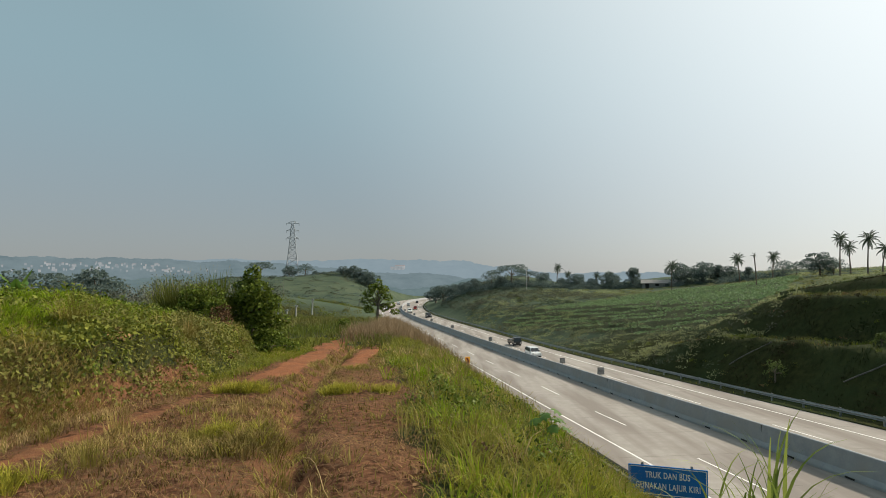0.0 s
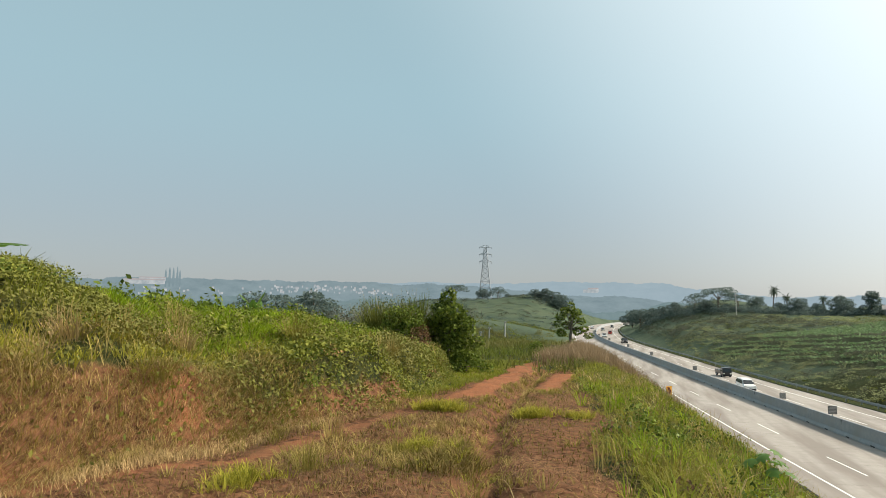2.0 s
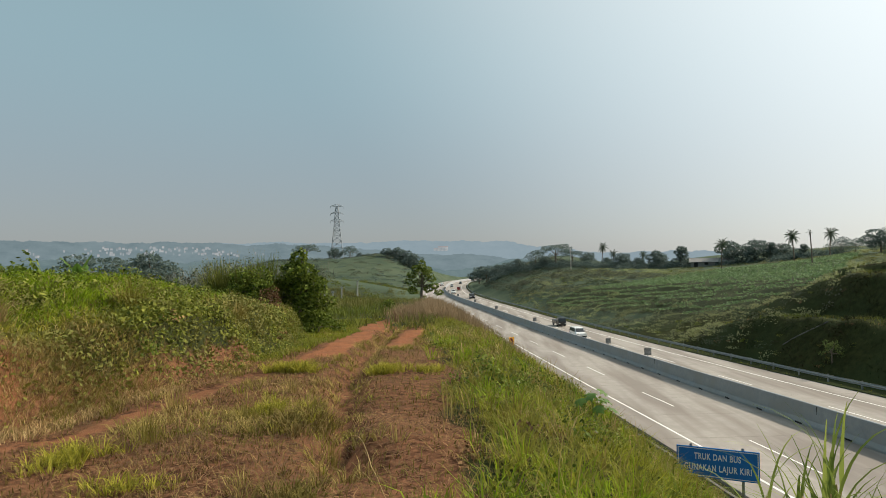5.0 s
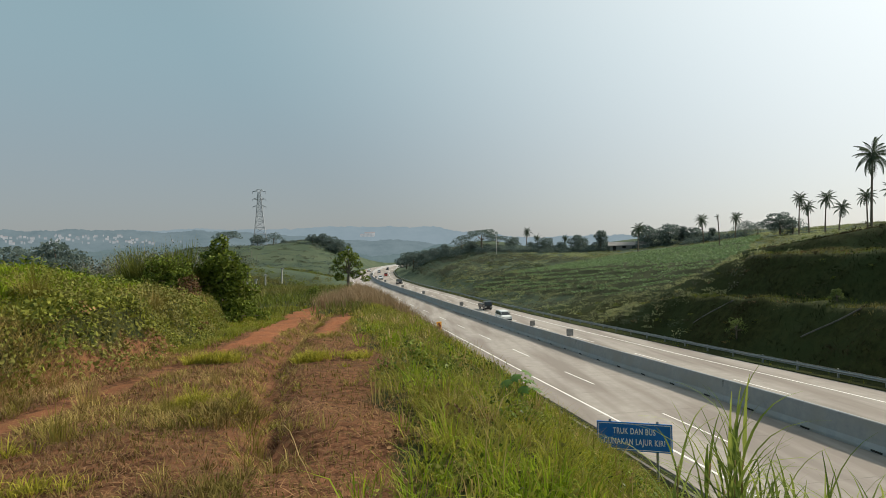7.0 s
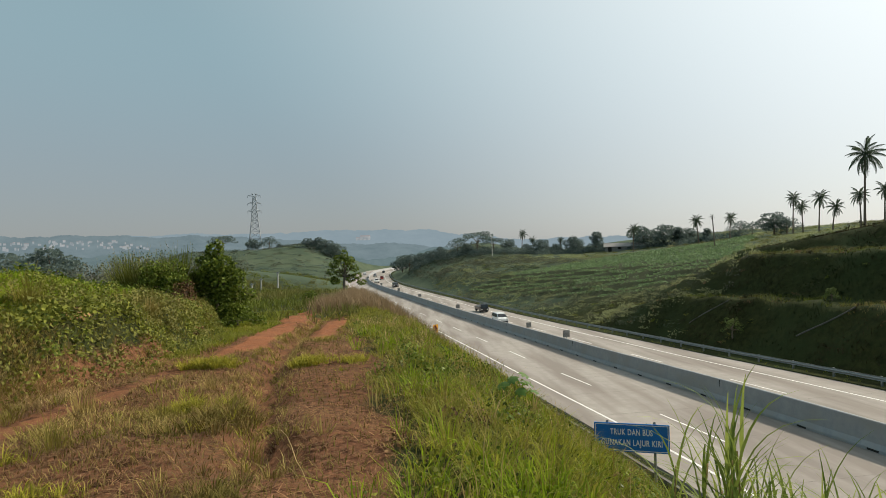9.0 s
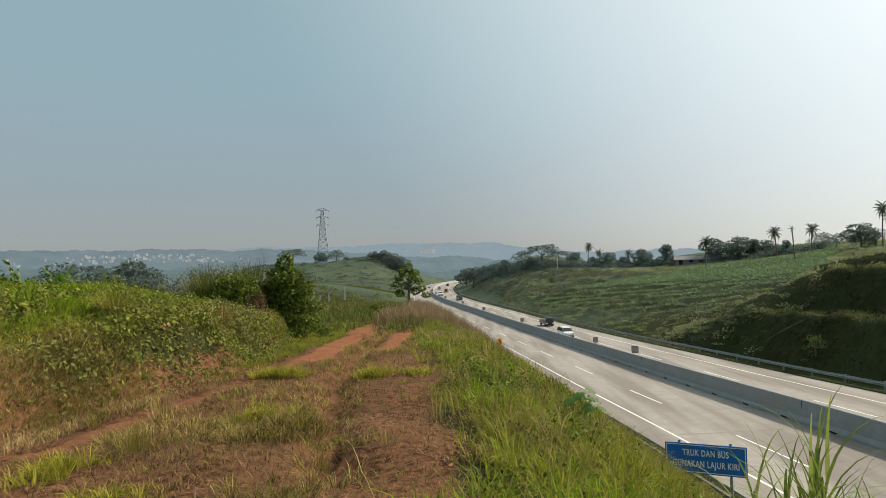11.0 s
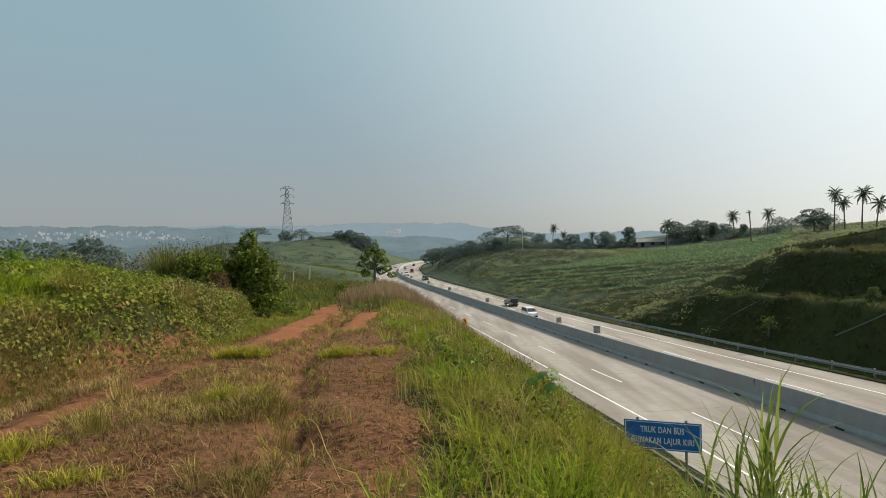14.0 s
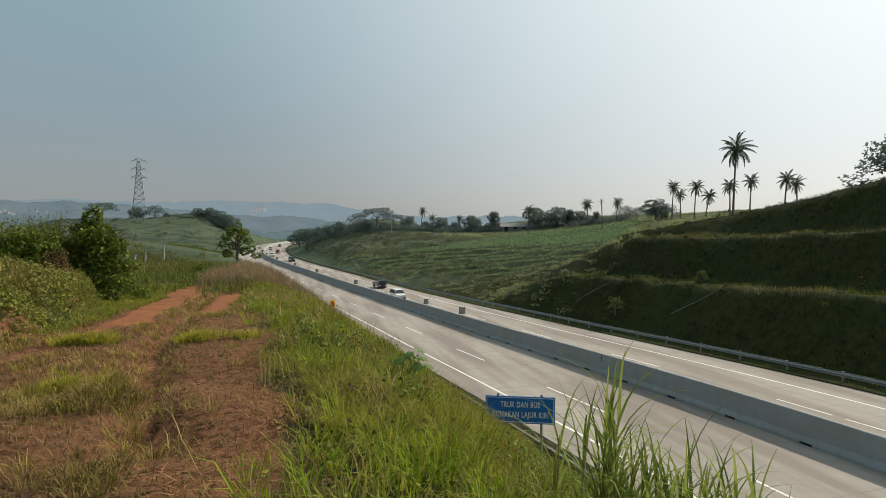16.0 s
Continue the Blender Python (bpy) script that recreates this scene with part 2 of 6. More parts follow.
def ground_z(x, y):
    x, y = np.broadcast_arrays(np.asarray(x, float), np.asarray(y, float))
    u, rz = road_u(x, y), road_z(y)
    # near-side plateau with its dirt bench and the bank beside it
    bz = bench_z(y) + 0.06 * wobble(x, y, 1.1)
    bz = bz - 0.32 * np.exp(-((near_line(x, y, *RUT) / 0.22) ** 2))
    tx, rg = toe_x(y), ridge_z(y)
    tall = sm((y - 8) / 3)
    brow = bz + (0.42 + 0.22 * tall) * np.maximum(rg - bz, 0)
    d = tx - x + 0.12 * wobble(x, y, 0.9, 8)
    bank = bz + (brow - bz) * sm(d / (0.9 - 0.1 * tall)) + np.maximum(rg - brow, 0) * sm((d - 0.7) / 3.6)
    bank = bank + 0.15 * wobble(x, y, 1.7, 3) * sm(d / 1.5)
    far_left = sm((d - 6) / 45)
    bank = bank * (1 - far_left) + (3.0 + 1.0 * wobble(x, y, 0.02)) * far_left
    # valley and low hills farther along
    valley = -6 + 9.5 * np.exp(-(((x + 55) / 50) ** 2 + ((y - 115) / 60) ** 2)) + 1.2 * wobble(x, y, 0.015, 1) + 4.5 * np.exp(-(((x + 30) / 35) ** 2 + ((y - 130) / 50) ** 2))
    hill = 23.5 * np.exp(-(((x + 112) / 75) ** 2 + ((y - 452) / 105) ** 2))
    hill = np.minimum(hill, 17.5 + 0.5 * wobble(x, y, 0.05)) + 6 * np.exp(-(((x + 62) / 22) ** 2 + ((y - 430) / 60) ** 2))
    valley = valley + hill
    g = sm((y - 62) / 55)
    left = bank * (1 - g) + valley * g
    # cut slope down to the road
    e = -11.9
    cut = np.where(u > -11.9, rz - 0.12, rz + np.maximum(e - u, 0) * (0.735 + 0.04 * sm((30 - y) / 8)) + 0.25 * wobble(x, y, 0.8, 5) * sm((e - u) / 2))
    near = np.minimum(left, cut)
    near = np.where((cut < left + 0.6) & (cut > left - 0.6), near - 0.15 * (1 - np.abs(cut - left) / 0.6), near)
    # far side: stepped cut under the natural hillside
    v = np.maximum(u - 13.0, 0)
    steps = np.zeros_like(v)
    for k, (a, up) in enumerate(((0.0, 4.8), (7.6, 4.2), (14.6, 5.0), (22.5, 6.0))):
        steps = steps + up * np.clip((v - a - berm_shift(x, y, k)) / (up * 0.93), 0, 1)
    stepped = rz - 0.1 + steps + 0.05 * v + 0.3 * wobble(x, y, 0.5, 2) * sm(v / 3)
    gentle = rz - 0.1 + 0.34 * v + 0.35 * wobble(x, y, 0.3, 6) * sm(v / 4)
    g2 = sm((y - 70) / 28)
    stepped = stepped * (1 - g2) + np.minimum(stepped, gentle) * g2
    yy = np.maximum(y, 20)
    nat = EYE - 13.0 + 0.122 * np.minimum(x, 125) + 0.006 * np.minimum(yy, 300) + 27.4 * np.exp(-yy / 50) + 0.5 * wobble(x, y, 0.05, 4)
    nat = nat - 0.10 * np.maximum(y - 300, 0) * (1 - 0.6 * sm((x - 60) / 200))
    nat = np.maximum(nat, rz + 1.0 * sm(v / 6))
    right = np.minimum(stepped, nat)
    # the right-hand knoll where the road bends away
    knoll = 11.0 * np.exp(-(((x - 30) / 26) ** 2 + ((y - 330) / 95) ** 2)) * sm(v / 14)
    right = right + knoll
    z = np.where(u < 12.5, near, right)
    # all sinks to the misty valley far off
    r = np.hypot(x, y)
    s = sm((r - 560) / 900)
    return z * (1 - s) + (-30) * s


def axis(marks):
    """Grid lines: (from, to, step) stretches."""
    out = []
    for a, b, st in marks:
        out += list(np.arange(a, b, st))
    return np.array(out + [marks[-1][1]])


gx = axis(((-4000, -1000, 300), (-1000, -300, 50), (-300, -60, 8), (-60, -16, 1.2), (-16, -8, 0.5), (-8, 4, 0.25), (4, 44, 0.5), (44, 90, 1.0), (90, 300, 7), (300, 1000, 50), (1000, 4000, 300)))
gy = axis(((-1500, -300, 150), (-300, -40, 16), (-40, -4, 2), (-4, 1, 0.5), (1, 34, 0.25), (34, 62, 0.6), (62, 140, 1.5), (140, 300, 4), (300, 640, 8), (640, 1500, 50), (1500, 4500, 300)))
X, Y = np.meshgrid(gx, gy)
Z = ground_z(X, Y)
nx, ny = len(gx), len(gy)
idx = np.arange(nx * ny).reshape(ny, nx)
quads = np.stack([idx[:-1, :-1], idx[:-1, 1:], idx[1:, 1:], idx[1:, :-1]], -1).reshape(-1, 4)
ground = link_mesh("ground", np.stack([X, Y, Z], -1).reshape(-1, 3).tolist(), quads.tolist(), M_GROUND, smooth=True)
tagged(ground, "rolling grassy ground with a red dirt bench and cut slopes", "ground", kind="structure")


brink_at = spline((-30, -10, 3, 7, 11, 20, 27, 36), (0.6, 0.4, 0.0, -0.25, -0.45, -1.8, -2.4, -2.6))
brink_x = lambda y: brink_at(y) + 0.18 * np.sin(y * 1.3) + 0.1 * np.sin(y * 3.1)


def red_patch(x, y):
    """How deep inside the worn red earth at the end of the bench; below 0 outside."""
    a = 0.40 - near_line(x, y, (-3.9, -4.25), (14.8, 19))
    b = 0.46 - near_line(x, y, (-4.3, -4.9), (19.5, 25))
    c = 0.6 - near_line(x, y, (-5.0, -5.5, -5.3), (26, 31, 36))
    d = 0.45 - near_line(x, y, (-2.7, -2.95), (17.8, 27.5))
    return np.maximum(np.maximum(a, b), np.maximum(c, d)) + 0.14 * wobble(x, y, 1.9, 2) + 0.07 * wobble(x, y, 6.0, 1)


def masks(x, y):
    d = toe_x(y) - x
    bench = sm((-d + 0.75) / 0.8) * sm((brink_x(y) - x) / 0.9 + 0.4) * sm((33 - y) / 5) * sm((y + 40) / 5)
    bench = bench * (1 - sm((y - 12.5) / 3) * sm((-4.75 - 0.035 * (y - 15) - x) / 0.5))
    cutface = sm((d + 0.1) / 0.5) * sm((1.15 - d) / 0.5) * sm((9.4 - y) / 2.5)
    red = (0.52 + 0.15 * sm((y - 8) / 6)) * sm((0.27 - near_line(x, y, *TRAIL)) / 0.2 + 0.25)
    red = red * (1 - 0.45 * sm((y - 8.5) / 2) * sm((14 - y) / 2))
    red = np.maximum(red, sm(red_patch(x, y) / 0.3 + 0.3))
    red = red * (near_line(x, y, *RUT) > 0.14)
    red = np.maximum(red, 0.62 * cutface * (0.7 + 0.5 * wobble(x, y, 2.0, 1)))
    u = road_u(x, y)
    field = sm((u - 15 - 0.12 * (175 - y)) / 3 + 0.5) * sm((y - 95) / 5) * sm((174 + 0.2 * (x - 40) - y) / 6 + 0.5) * sm((y - 138 - 1.58 * (x - 77)) / 6 + 0.5)
    scar = np.exp(-(((x - 40) / 22) ** 2 + ((y - 236) / 6) ** 2)) * 0.42 + 0.25 * np.exp(-(((x + 66) / 10) ** 2 + ((y - 385) / 14) ** 2))
    # the last mask, for the haze tint, grows with distance from the eye
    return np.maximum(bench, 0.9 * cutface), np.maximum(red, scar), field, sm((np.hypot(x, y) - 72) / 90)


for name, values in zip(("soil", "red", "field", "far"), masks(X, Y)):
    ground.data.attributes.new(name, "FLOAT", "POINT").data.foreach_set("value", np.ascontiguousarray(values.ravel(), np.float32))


def sweep(name, profile, y0, y1, step, material, closed=True, lift=0.0, parent=None, label=""):
    """A strip along the road: profile of (u, z) points, square to the road."""
    ys = np.arange(y0, y1 + step / 2, step)
    vs, fs, k = [], [], len(profile)
    s = (road_x(ys + 1) - road_x(ys - 1)) / 2
    c = 1 / np.sqrt(1 + s * s)
    for (u, z) in profile:
        vs.append(np.stack([road_x(ys) + u * c, ys - u * s * c, road_z(ys) + z + lift], -1))
    v = np.stack(vs, 1).reshape(-1, 3)
    for i in range(len(ys) - 1):
        for j in range(k if closed else k - 1):
            a, b = i * k + j, i * k + (j + 1) % k
            fs.append((a, b, b + k, a + k))
    if closed:
        fs += [tuple(range(k))[::-1], tuple(range((len(ys) - 1) * k, len(ys) * k))]
    return link_mesh(name, v.tolist(), fs, material, parent, label)


road = sweep("road", ((-10.0, -0.5), (-10.0, 0.0), (11.4, 0.0), (11.4, -0.5)), -240, 715, 5, M_CONC)
tagged(road, "pale concrete dual carriageway curving away between hills", "road", kind="structure")
barrier = sweep("median_barrier", ((0, 0.0), (0.02, 0.12), (0.16, 0.35), (0.24, 1.28), (0.28, 1.32), (0.42, 1.32), (0.46, 1.28), (0.54, 0.35), (0.68, 0.12), (0.70, 0.0)), -240, 715, 3, M_BARR, lift=0.002)
tagged(barrier, "long grey concrete median barrier on the motorway", "barrier", kind="structure")


def stripe(u0, u1, y0, y1, name="edge_line"):
    return sweep(name, ((u0, 0.0), (u0, 0.006), (u1, 0.006), (u1, 0.0)), y0, y1, max((y1 - y0) / max(1, round((y1 - y0) / 5)), 0.5), M_LINE)


for u in (-8.3, 8.8):
    tagged(stripe(u - 0.075, u + 0.075, -200, 700), "solid white painted edge line", "road marking", kind="structure")

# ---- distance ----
# emission only, unlit: distance haze is painted into the two colours
def haze_glow_material(name, a, b, scale):
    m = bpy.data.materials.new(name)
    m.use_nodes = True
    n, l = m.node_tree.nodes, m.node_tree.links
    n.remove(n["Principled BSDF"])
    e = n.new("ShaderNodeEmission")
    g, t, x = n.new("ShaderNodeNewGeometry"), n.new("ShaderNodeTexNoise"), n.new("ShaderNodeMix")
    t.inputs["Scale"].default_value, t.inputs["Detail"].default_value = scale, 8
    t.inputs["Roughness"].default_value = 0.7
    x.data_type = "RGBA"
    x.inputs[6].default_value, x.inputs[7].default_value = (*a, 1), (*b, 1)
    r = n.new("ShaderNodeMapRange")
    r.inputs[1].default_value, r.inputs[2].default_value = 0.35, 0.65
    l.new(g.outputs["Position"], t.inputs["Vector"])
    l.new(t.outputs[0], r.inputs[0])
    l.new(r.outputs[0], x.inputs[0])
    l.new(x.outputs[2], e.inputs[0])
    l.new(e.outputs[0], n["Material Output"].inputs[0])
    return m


def far_ridge(name, r, az0, az1, height, seed, material, label, rough=1.0):
    """A far wooded ridge: a long bank with an uneven, tree-rough crest."""
    az = np.linspace(az0, az1, 900)
    a = np.radians(az)
    rough_line = np.array([noise.fractal(Vector((q * 0.35, seed, 0)), 0.6, 2.2, 4) + 0.55 * abs(noise.fractal(Vector((q * 6.0, seed, 3)), 0.7, 2.2, 4)) for q in az])
    crest = np.array([height(q) for q in az]) + rough * rough_line
    rows = [np.stack([r * k * np.sin(a), r * k * np.cos(a), z], -1) for k, z in ((1.0, EYE - 70 + 0 * a), (1.05, EYE + crest * 0.5 - 10), (1.1, EYE + crest), (1.4, EYE - 70 + 0 * a))]
    n = len(az)
    fs = [(k * n + i, k * n + i + 1, (k + 1) * n + i + 1, (k + 1) * n + i) for k in range(3) for i in range(n - 1)]
    return tagged(link_mesh(name, np.concatenate(rows).tolist(), fs, material, smooth=True), label, "hills", kind="structure")


# paler and bluer with distance, as painted haze that glows
M_FAR = haze_glow_material("ridge_haze_glow", (0.235, 0.305, 0.345), (0.265, 0.335, 0.375), 0.006)
M_MID = haze_glow_material("hillside_haze_glow", (0.15, 0.205, 0.225), (0.20, 0.26, 0.28), 0.012)
M_LOW = haze_glow_material("woods_haze_glow", (0.125, 0.18, 0.19), (0.165, 0.225, 0.23), 0.03)
far_ridge("backdrop_far", 3600, -80, 80, lambda a: 118 + 22 * math.exp(-((a + 6) / 7) ** 2) + 14 * math.exp(-((a + 19) / 5) ** 2) - 66 * sm((a - 1) / 10), 1.0, M_FAR, "ridge on the horizon, blue mist painted into its glow", 14)
far_ridge("backdrop_near", 2300, -80, 6, lambda a: 74 + 12 * math.exp(-((a + 42) / 9) ** 2) + 8 * math.exp(-((a + 27) / 6) ** 2) - 40 * sm((a + 16) / 10) - 30 * sm((a + 2) / 6), 7.0, M_MID, "wooded hillside with scattered houses, haze painted into its glow", 9)
far_ridge("backdrop_low", 1300, -80, 14, lambda a: 8 + 5 * math.sin(a * 0.5) - 20 * sm((a + 8) / 4) + 12 * sm((a + 1) / 4), 4.0, M_LOW, "woods in the valley, mist painted into their glow", 6)

# ---- vegetation helpers ----
rng = np.random.default_rng(7)


def mesh_fast(name, verts, faces, material, parent=None, smooth=False):
    """A mesh from an array of points and an array of equal-sided faces."""
    me = bpy.data.meshes.new(name)
    n, (m, k) = len(verts), faces.shape
    me.vertices.add(n)
    me.vertices.foreach_set("co", np.ascontiguousarray(verts, np.float32).ravel())
    me.loops.add(m * k)
    me.loops.foreach_set("vertex_index", np.ascontiguousarray(faces, np.int32).ravel())
    me.polygons.add(m)
    me.polygons.foreach_set("loop_start", np.arange(0, m * k, k, dtype=np.int32))
    me.update(calc_edges=True)
    me.materials.append(material)
    if smooth:
        me.shade_smooth()
    ob = new(name, me)
    if parent:
        ob.parent = parent
    return ob


def unit(v):
    return v / np.maximum(np.linalg.norm(v, axis=-1, keepdims=True), 1e-9)


def blade_arrays(pos, height, width, lean, bend=0.5, flat=0.0):
    """Tapering, bent blades: five points and three triangles each."""
    n = len(pos)
    a = rng.uniform(0, 2 * np.pi, n)
    out = np.stack([np.cos(a), np.sin(a), 0 * a], -1)
    side = np.stack([-np.sin(a), np.cos(a), 0 * a], -1)
    h, w, ln = (np.broadcast_to(q, n)[:, None] for q in (height, width, lean))
    up_ = np.array([0, 0, 1.0])
    midp = pos + 0.55 * h * (up_ * (1 - flat) + out * ln)
    tip = pos + h * (up_ * (1 - 0.35 * bend * ln) * (1 - flat) + out * (ln * (1 + bend)))
    v = np.stack([pos - side * w / 2, pos + side * w / 2, midp - side * w * 0.42, midp + side * w * 0.42, tip], 1)
    base = np.arange(n)[:, None, None] * 5
    f = base + np.array([[0, 1, 3], [0, 3, 2], [2, 3, 4]])[None]
    return v.reshape(-1, 3), f.reshape(-1, 3)


def leaf_arrays(pos, size, normal=None, spread=1.0, aspect=0.55):
    """Pointed leaves: four points, one folded quad each."""
    n = len(pos)
    nr = rng.normal(size=(n, 3)) * spread
    if normal is not None:
        nr = nr + normal
    nr = unit(nr)
    t = unit(np.cross(nr, rng.normal(size=(n, 3))))
    b = np.cross(nr, t)
    sz = np.broadcast_to(size, n)[:, None]
    v = np.stack([pos - t * sz * 0.5, pos + b * sz * aspect * 0.5 - nr * sz * 0.06, pos + t * sz * 0.5, pos - b * sz * aspect * 0.5 - nr * sz * 0.06], 1)
    f = np.arange(n)[:, None] * 4 + np.array([[0, 1, 2, 3]])
    return v.reshape(-1, 3), f


def scatter(n, x0, x1, y0, y1, keep):
    """Points on the ground in a rectangle of the plan, kept by a 0..1 density."""
    x, y = rng.uniform(x0, x1, n), rng.uniform(y0, y1, n)
    ok = rng.uniform(0, 1, n) < keep(x, y)
    x, y = x[ok], y[ok]
    return np.stack([x, y, ground_z(x, y)], -1)


def clumped(p, per, radius):
    """Each point becomes a tuft of per points."""
    q = np.repeat(p, per, 0)
    r, a = radius * np.sqrt(rng.uniform(0, 1, len(q))), rng.uniform(0, 2 * np.pi, len(q))
    q[:, 0] += r * np.cos(a)
    q[:, 1] += r * np.sin(a)
    q[:, 2] = ground_z(q[:, 0], q[:, 1]) - 0.015
    return q


def stuff(ob, label, category):
    return tagged(ob, label, category, kind="stuff")


def patch(x, y, f, seed):
    """Uneven 0..1 patches."""
    return 0.5 + 0.5 * np.clip(1.6 * wobble(x, y, f, seed) + 0.5 * wobble(x, y, f * 2.7, seed + 4), -1, 1)


M_GREEN = mat("fresh_grass", (0.055, 0.072, 0.008), (0.42, 0.41, 0.045), 3, 0.55, through_light=0.42, island=0.8, c=(0.28, 0.26, 0.055), big=0.5)
M_LUSH = mat("lush_grass", (0.06, 0.115, 0.007), (0.37, 0.47, 0.03), 3, 0.5, through_light=0.45, island=0.6)
M_BANKGRASS = mat("bank_grass", (0.06, 0.09, 0.009), (0.34, 0.35, 0.035), 3, 0.6, through_light=0.45, island=0.6, c=(0.21, 0.22, 0.045), big=0.4)
M_YELLOWGRASS = mat("yellow_grass", (0.15, 0.15, 0.02), (0.55, 0.50, 0.07), 3, 0.55, through_light=0.45, island=0.8)
M_ROUGH = mat("rough_weeds", (0.045, 0.07, 0.010), (0.19, 0.215, 0.035), 1.5, 0.7, through_light=0.3, island=0.6, c=(0.17, 0.155, 0.05), big=0.12)
M_STUBBLE = mat("stubble", (0.08, 0.055, 0.02), (0.38, 0.26, 0.10), 2, 0.8, through_light=0.2, island=0.8, c=(0.15, 0.13, 0.03), big=0.7)
M_TURF = mat("short_turf", (0.07, 0.08, 0.010), (0.33, 0.29, 0.05), 2, 0.7, through_light=0.3, island=0.7, c=(0.17, 0.13, 0.06), big=0.8)
M_DRY = mat("dry_grass", (0.19, 0.14, 0.04), (0.60, 0.46, 0.17), 3, 0.75, through_light=0.25, island=0.7, c=(0.22, 0.19, 0.04), big=0.9)
M_DRYSTALK = mat("dry_stalks", (0.26, 0.18, 0.08), (0.74, 0.53, 0.26), 2, 0.8, through_light=0.25, island=0.9, c=(0.22, 0.17, 0.06), big=0.8)
# paler than real grass: the brightening of haze is put into this colour
M_HAZEHILL = mat("hill_grass", (0.19, 0.225, 0.09), (0.48, 0.49, 0.25), 1.5, 0.75, through_light=0.45, island=0.6, c=(0.20, 0.21, 0.11), big=0.07)
M_STRAW = mat("brown_litter", (0.05, 0.024, 0.013), (0.38, 0.215, 0.105), 3, 0.85, island=0.9, c=(0.13, 0.08, 0.045), big=0.9)
M_PLUME = mat("seeding_grass", (0.22, 0.16, 0.085), (0.38, 0.27, 0.17), 2, 0.8, through_light=0.25, island=0.6)
M_CREEPER = mat("creeper_leaves", (0.035, 0.058, 0.009), (0.32, 0.33, 0.06), 2, 0.5, through_light=0.25, island=0.85, c=(0.19, 0.18, 0.05), big=0.6)
M_BUSH = mat("bush_leaves", (0.022, 0.042, 0.008), (0.24, 0.30, 0.05), 2, 0.4, through_light=0.3, island=0.85)
# very low albedo: the cutting's shade is painted into this leaf colour
M_SHADE = mat("shade_toned_grass", (0.016, 0.028, 0.010), (0.046, 0.062, 0.023), 1.0, 0.9, spec=0.1, island=0.5, c=(0.05, 0.04, 0.02), big=0.12)
M_GOLD = mat("golden_grass", (0.20, 0.16, 0.055), (0.33, 0.27, 0.11), 1.0, 0.75, through_light=0.35, island=0.6)
M_CROP = mat("crop_leaves", (0.11, 0.18, 0.08), (0.28, 0.38, 0.18), 1.0, 0.6, through_light=0.25, island=0.6)
# bluish, lightened leaf colour: haze over the far trees is painted in
M_FARLEAF = mat("haze_tinted_leaves", (0.075, 0.11, 0.10), (0.18, 0.22, 0.19), 0.6, 0.8, through_light=0.45, island=0.6)
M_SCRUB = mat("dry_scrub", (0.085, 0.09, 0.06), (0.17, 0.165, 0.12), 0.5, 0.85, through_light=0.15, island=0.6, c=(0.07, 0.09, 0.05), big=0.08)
M_BARK = mat("bark", (0.09, 0.07, 0.05), (0.19, 0.155, 0.12), 8, 0.9, 0.6, 0.02)
M_REED = mat("reed_leaves", (0.08, 0.13, 0.02), (0.38, 0.43, 0.10), 2, 0.5, through_light=0.4, island=0.8)
M_BANANA = mat("banana_leaf", (0.07, 0.15, 0.02), (0.14, 0.24, 0.045), 4, 0.45, through_light=0.4)

# ---- grass of the near side ----
low_brink = lambda x, y: 1 - 0.98 * np.exp(-(((x - 0.25 - 0.04 * y) / (0.7 + 0.02 * y)) ** 2)) * sm((y - 12) / 3) * sm((50 - y) / 6)
right_side = lambda x, y: sm((x - brink_x(y) + 0.3) / 0.7) * (road_u(x, y) < -12.1)
def tuft_arrays(p, per, radius, h0, h1, w0, w1, spread=1.0):
    """Tufts whose blades splay outwards from their middles."""
    n = len(p) * per
    q = np.repeat(p, per, 0)
    a = rng.uniform(0, 2 * np.pi, n)
    r = np.sqrt(rng.uniform(0, 1, n))
    rad = np.repeat(np.broadcast_to(radius, len(p)), per)
    q[:, 0] += rad * r * np.cos(a)
    q[:, 1] += rad * r * np.sin(a)
    q[:, 2] = ground_z(q[:, 0], q[:, 1]) - 0.015
    h = rng.uniform(h0, h1, n) * np.repeat(rng.uniform(0.6, 1.3, len(p)), per)
    w = rng.uniform(w0, w1, n) * (1 + np.hypot(q[:, 0], q[:, 1]) / 28)
    ln = spread * (0.12 + 0.75 * r * rng.uniform(0.4, 1.2, n))
    a = a + rng.normal(0, 0.5, n)
    out = np.stack([np.cos(a), np.sin(a), 0 * a], -1)
    b = a + np.pi / 2 + rng.normal(0, 0.6, n)
    side = np.stack([np.cos(b), np.sin(b), 0 * b], -1)
    h, w, ln = h[:, None], w[:, None], ln[:, None]
    up_ = np.array([0, 0, 1.0])
    midp = q + 0.55 * h * (up_ + out * ln)
    tip = q + h * (up_ * np.maximum(1 - 0.55 * ln, 0.15) + out * ln * 1.5)
    v = np.stack([q - side * w / 2, q + side * w / 2, midp - side * w * 0.45, midp + side * w * 0.45, tip], 1)
    f = np.arange(n)[:, None, None] * 5 + np.array([[0, 1, 3], [0, 3, 2], [2, 3, 4]])[None]
    return v.reshape(-1, 3), f.reshape(-1, 3)


p = scatter(12500, -2.6, 12, -3, 26, lambda x, y: right_side(x, y) * (0.12 + 0.88 * low_brink(x, y)) * (0.15 + 0.85 * patch(x, y, 1.0, 2)))
v, f = tuft_arrays(p, 13, 0.07, 0.10, 0.30, 0.005, 0.011, 0.9)
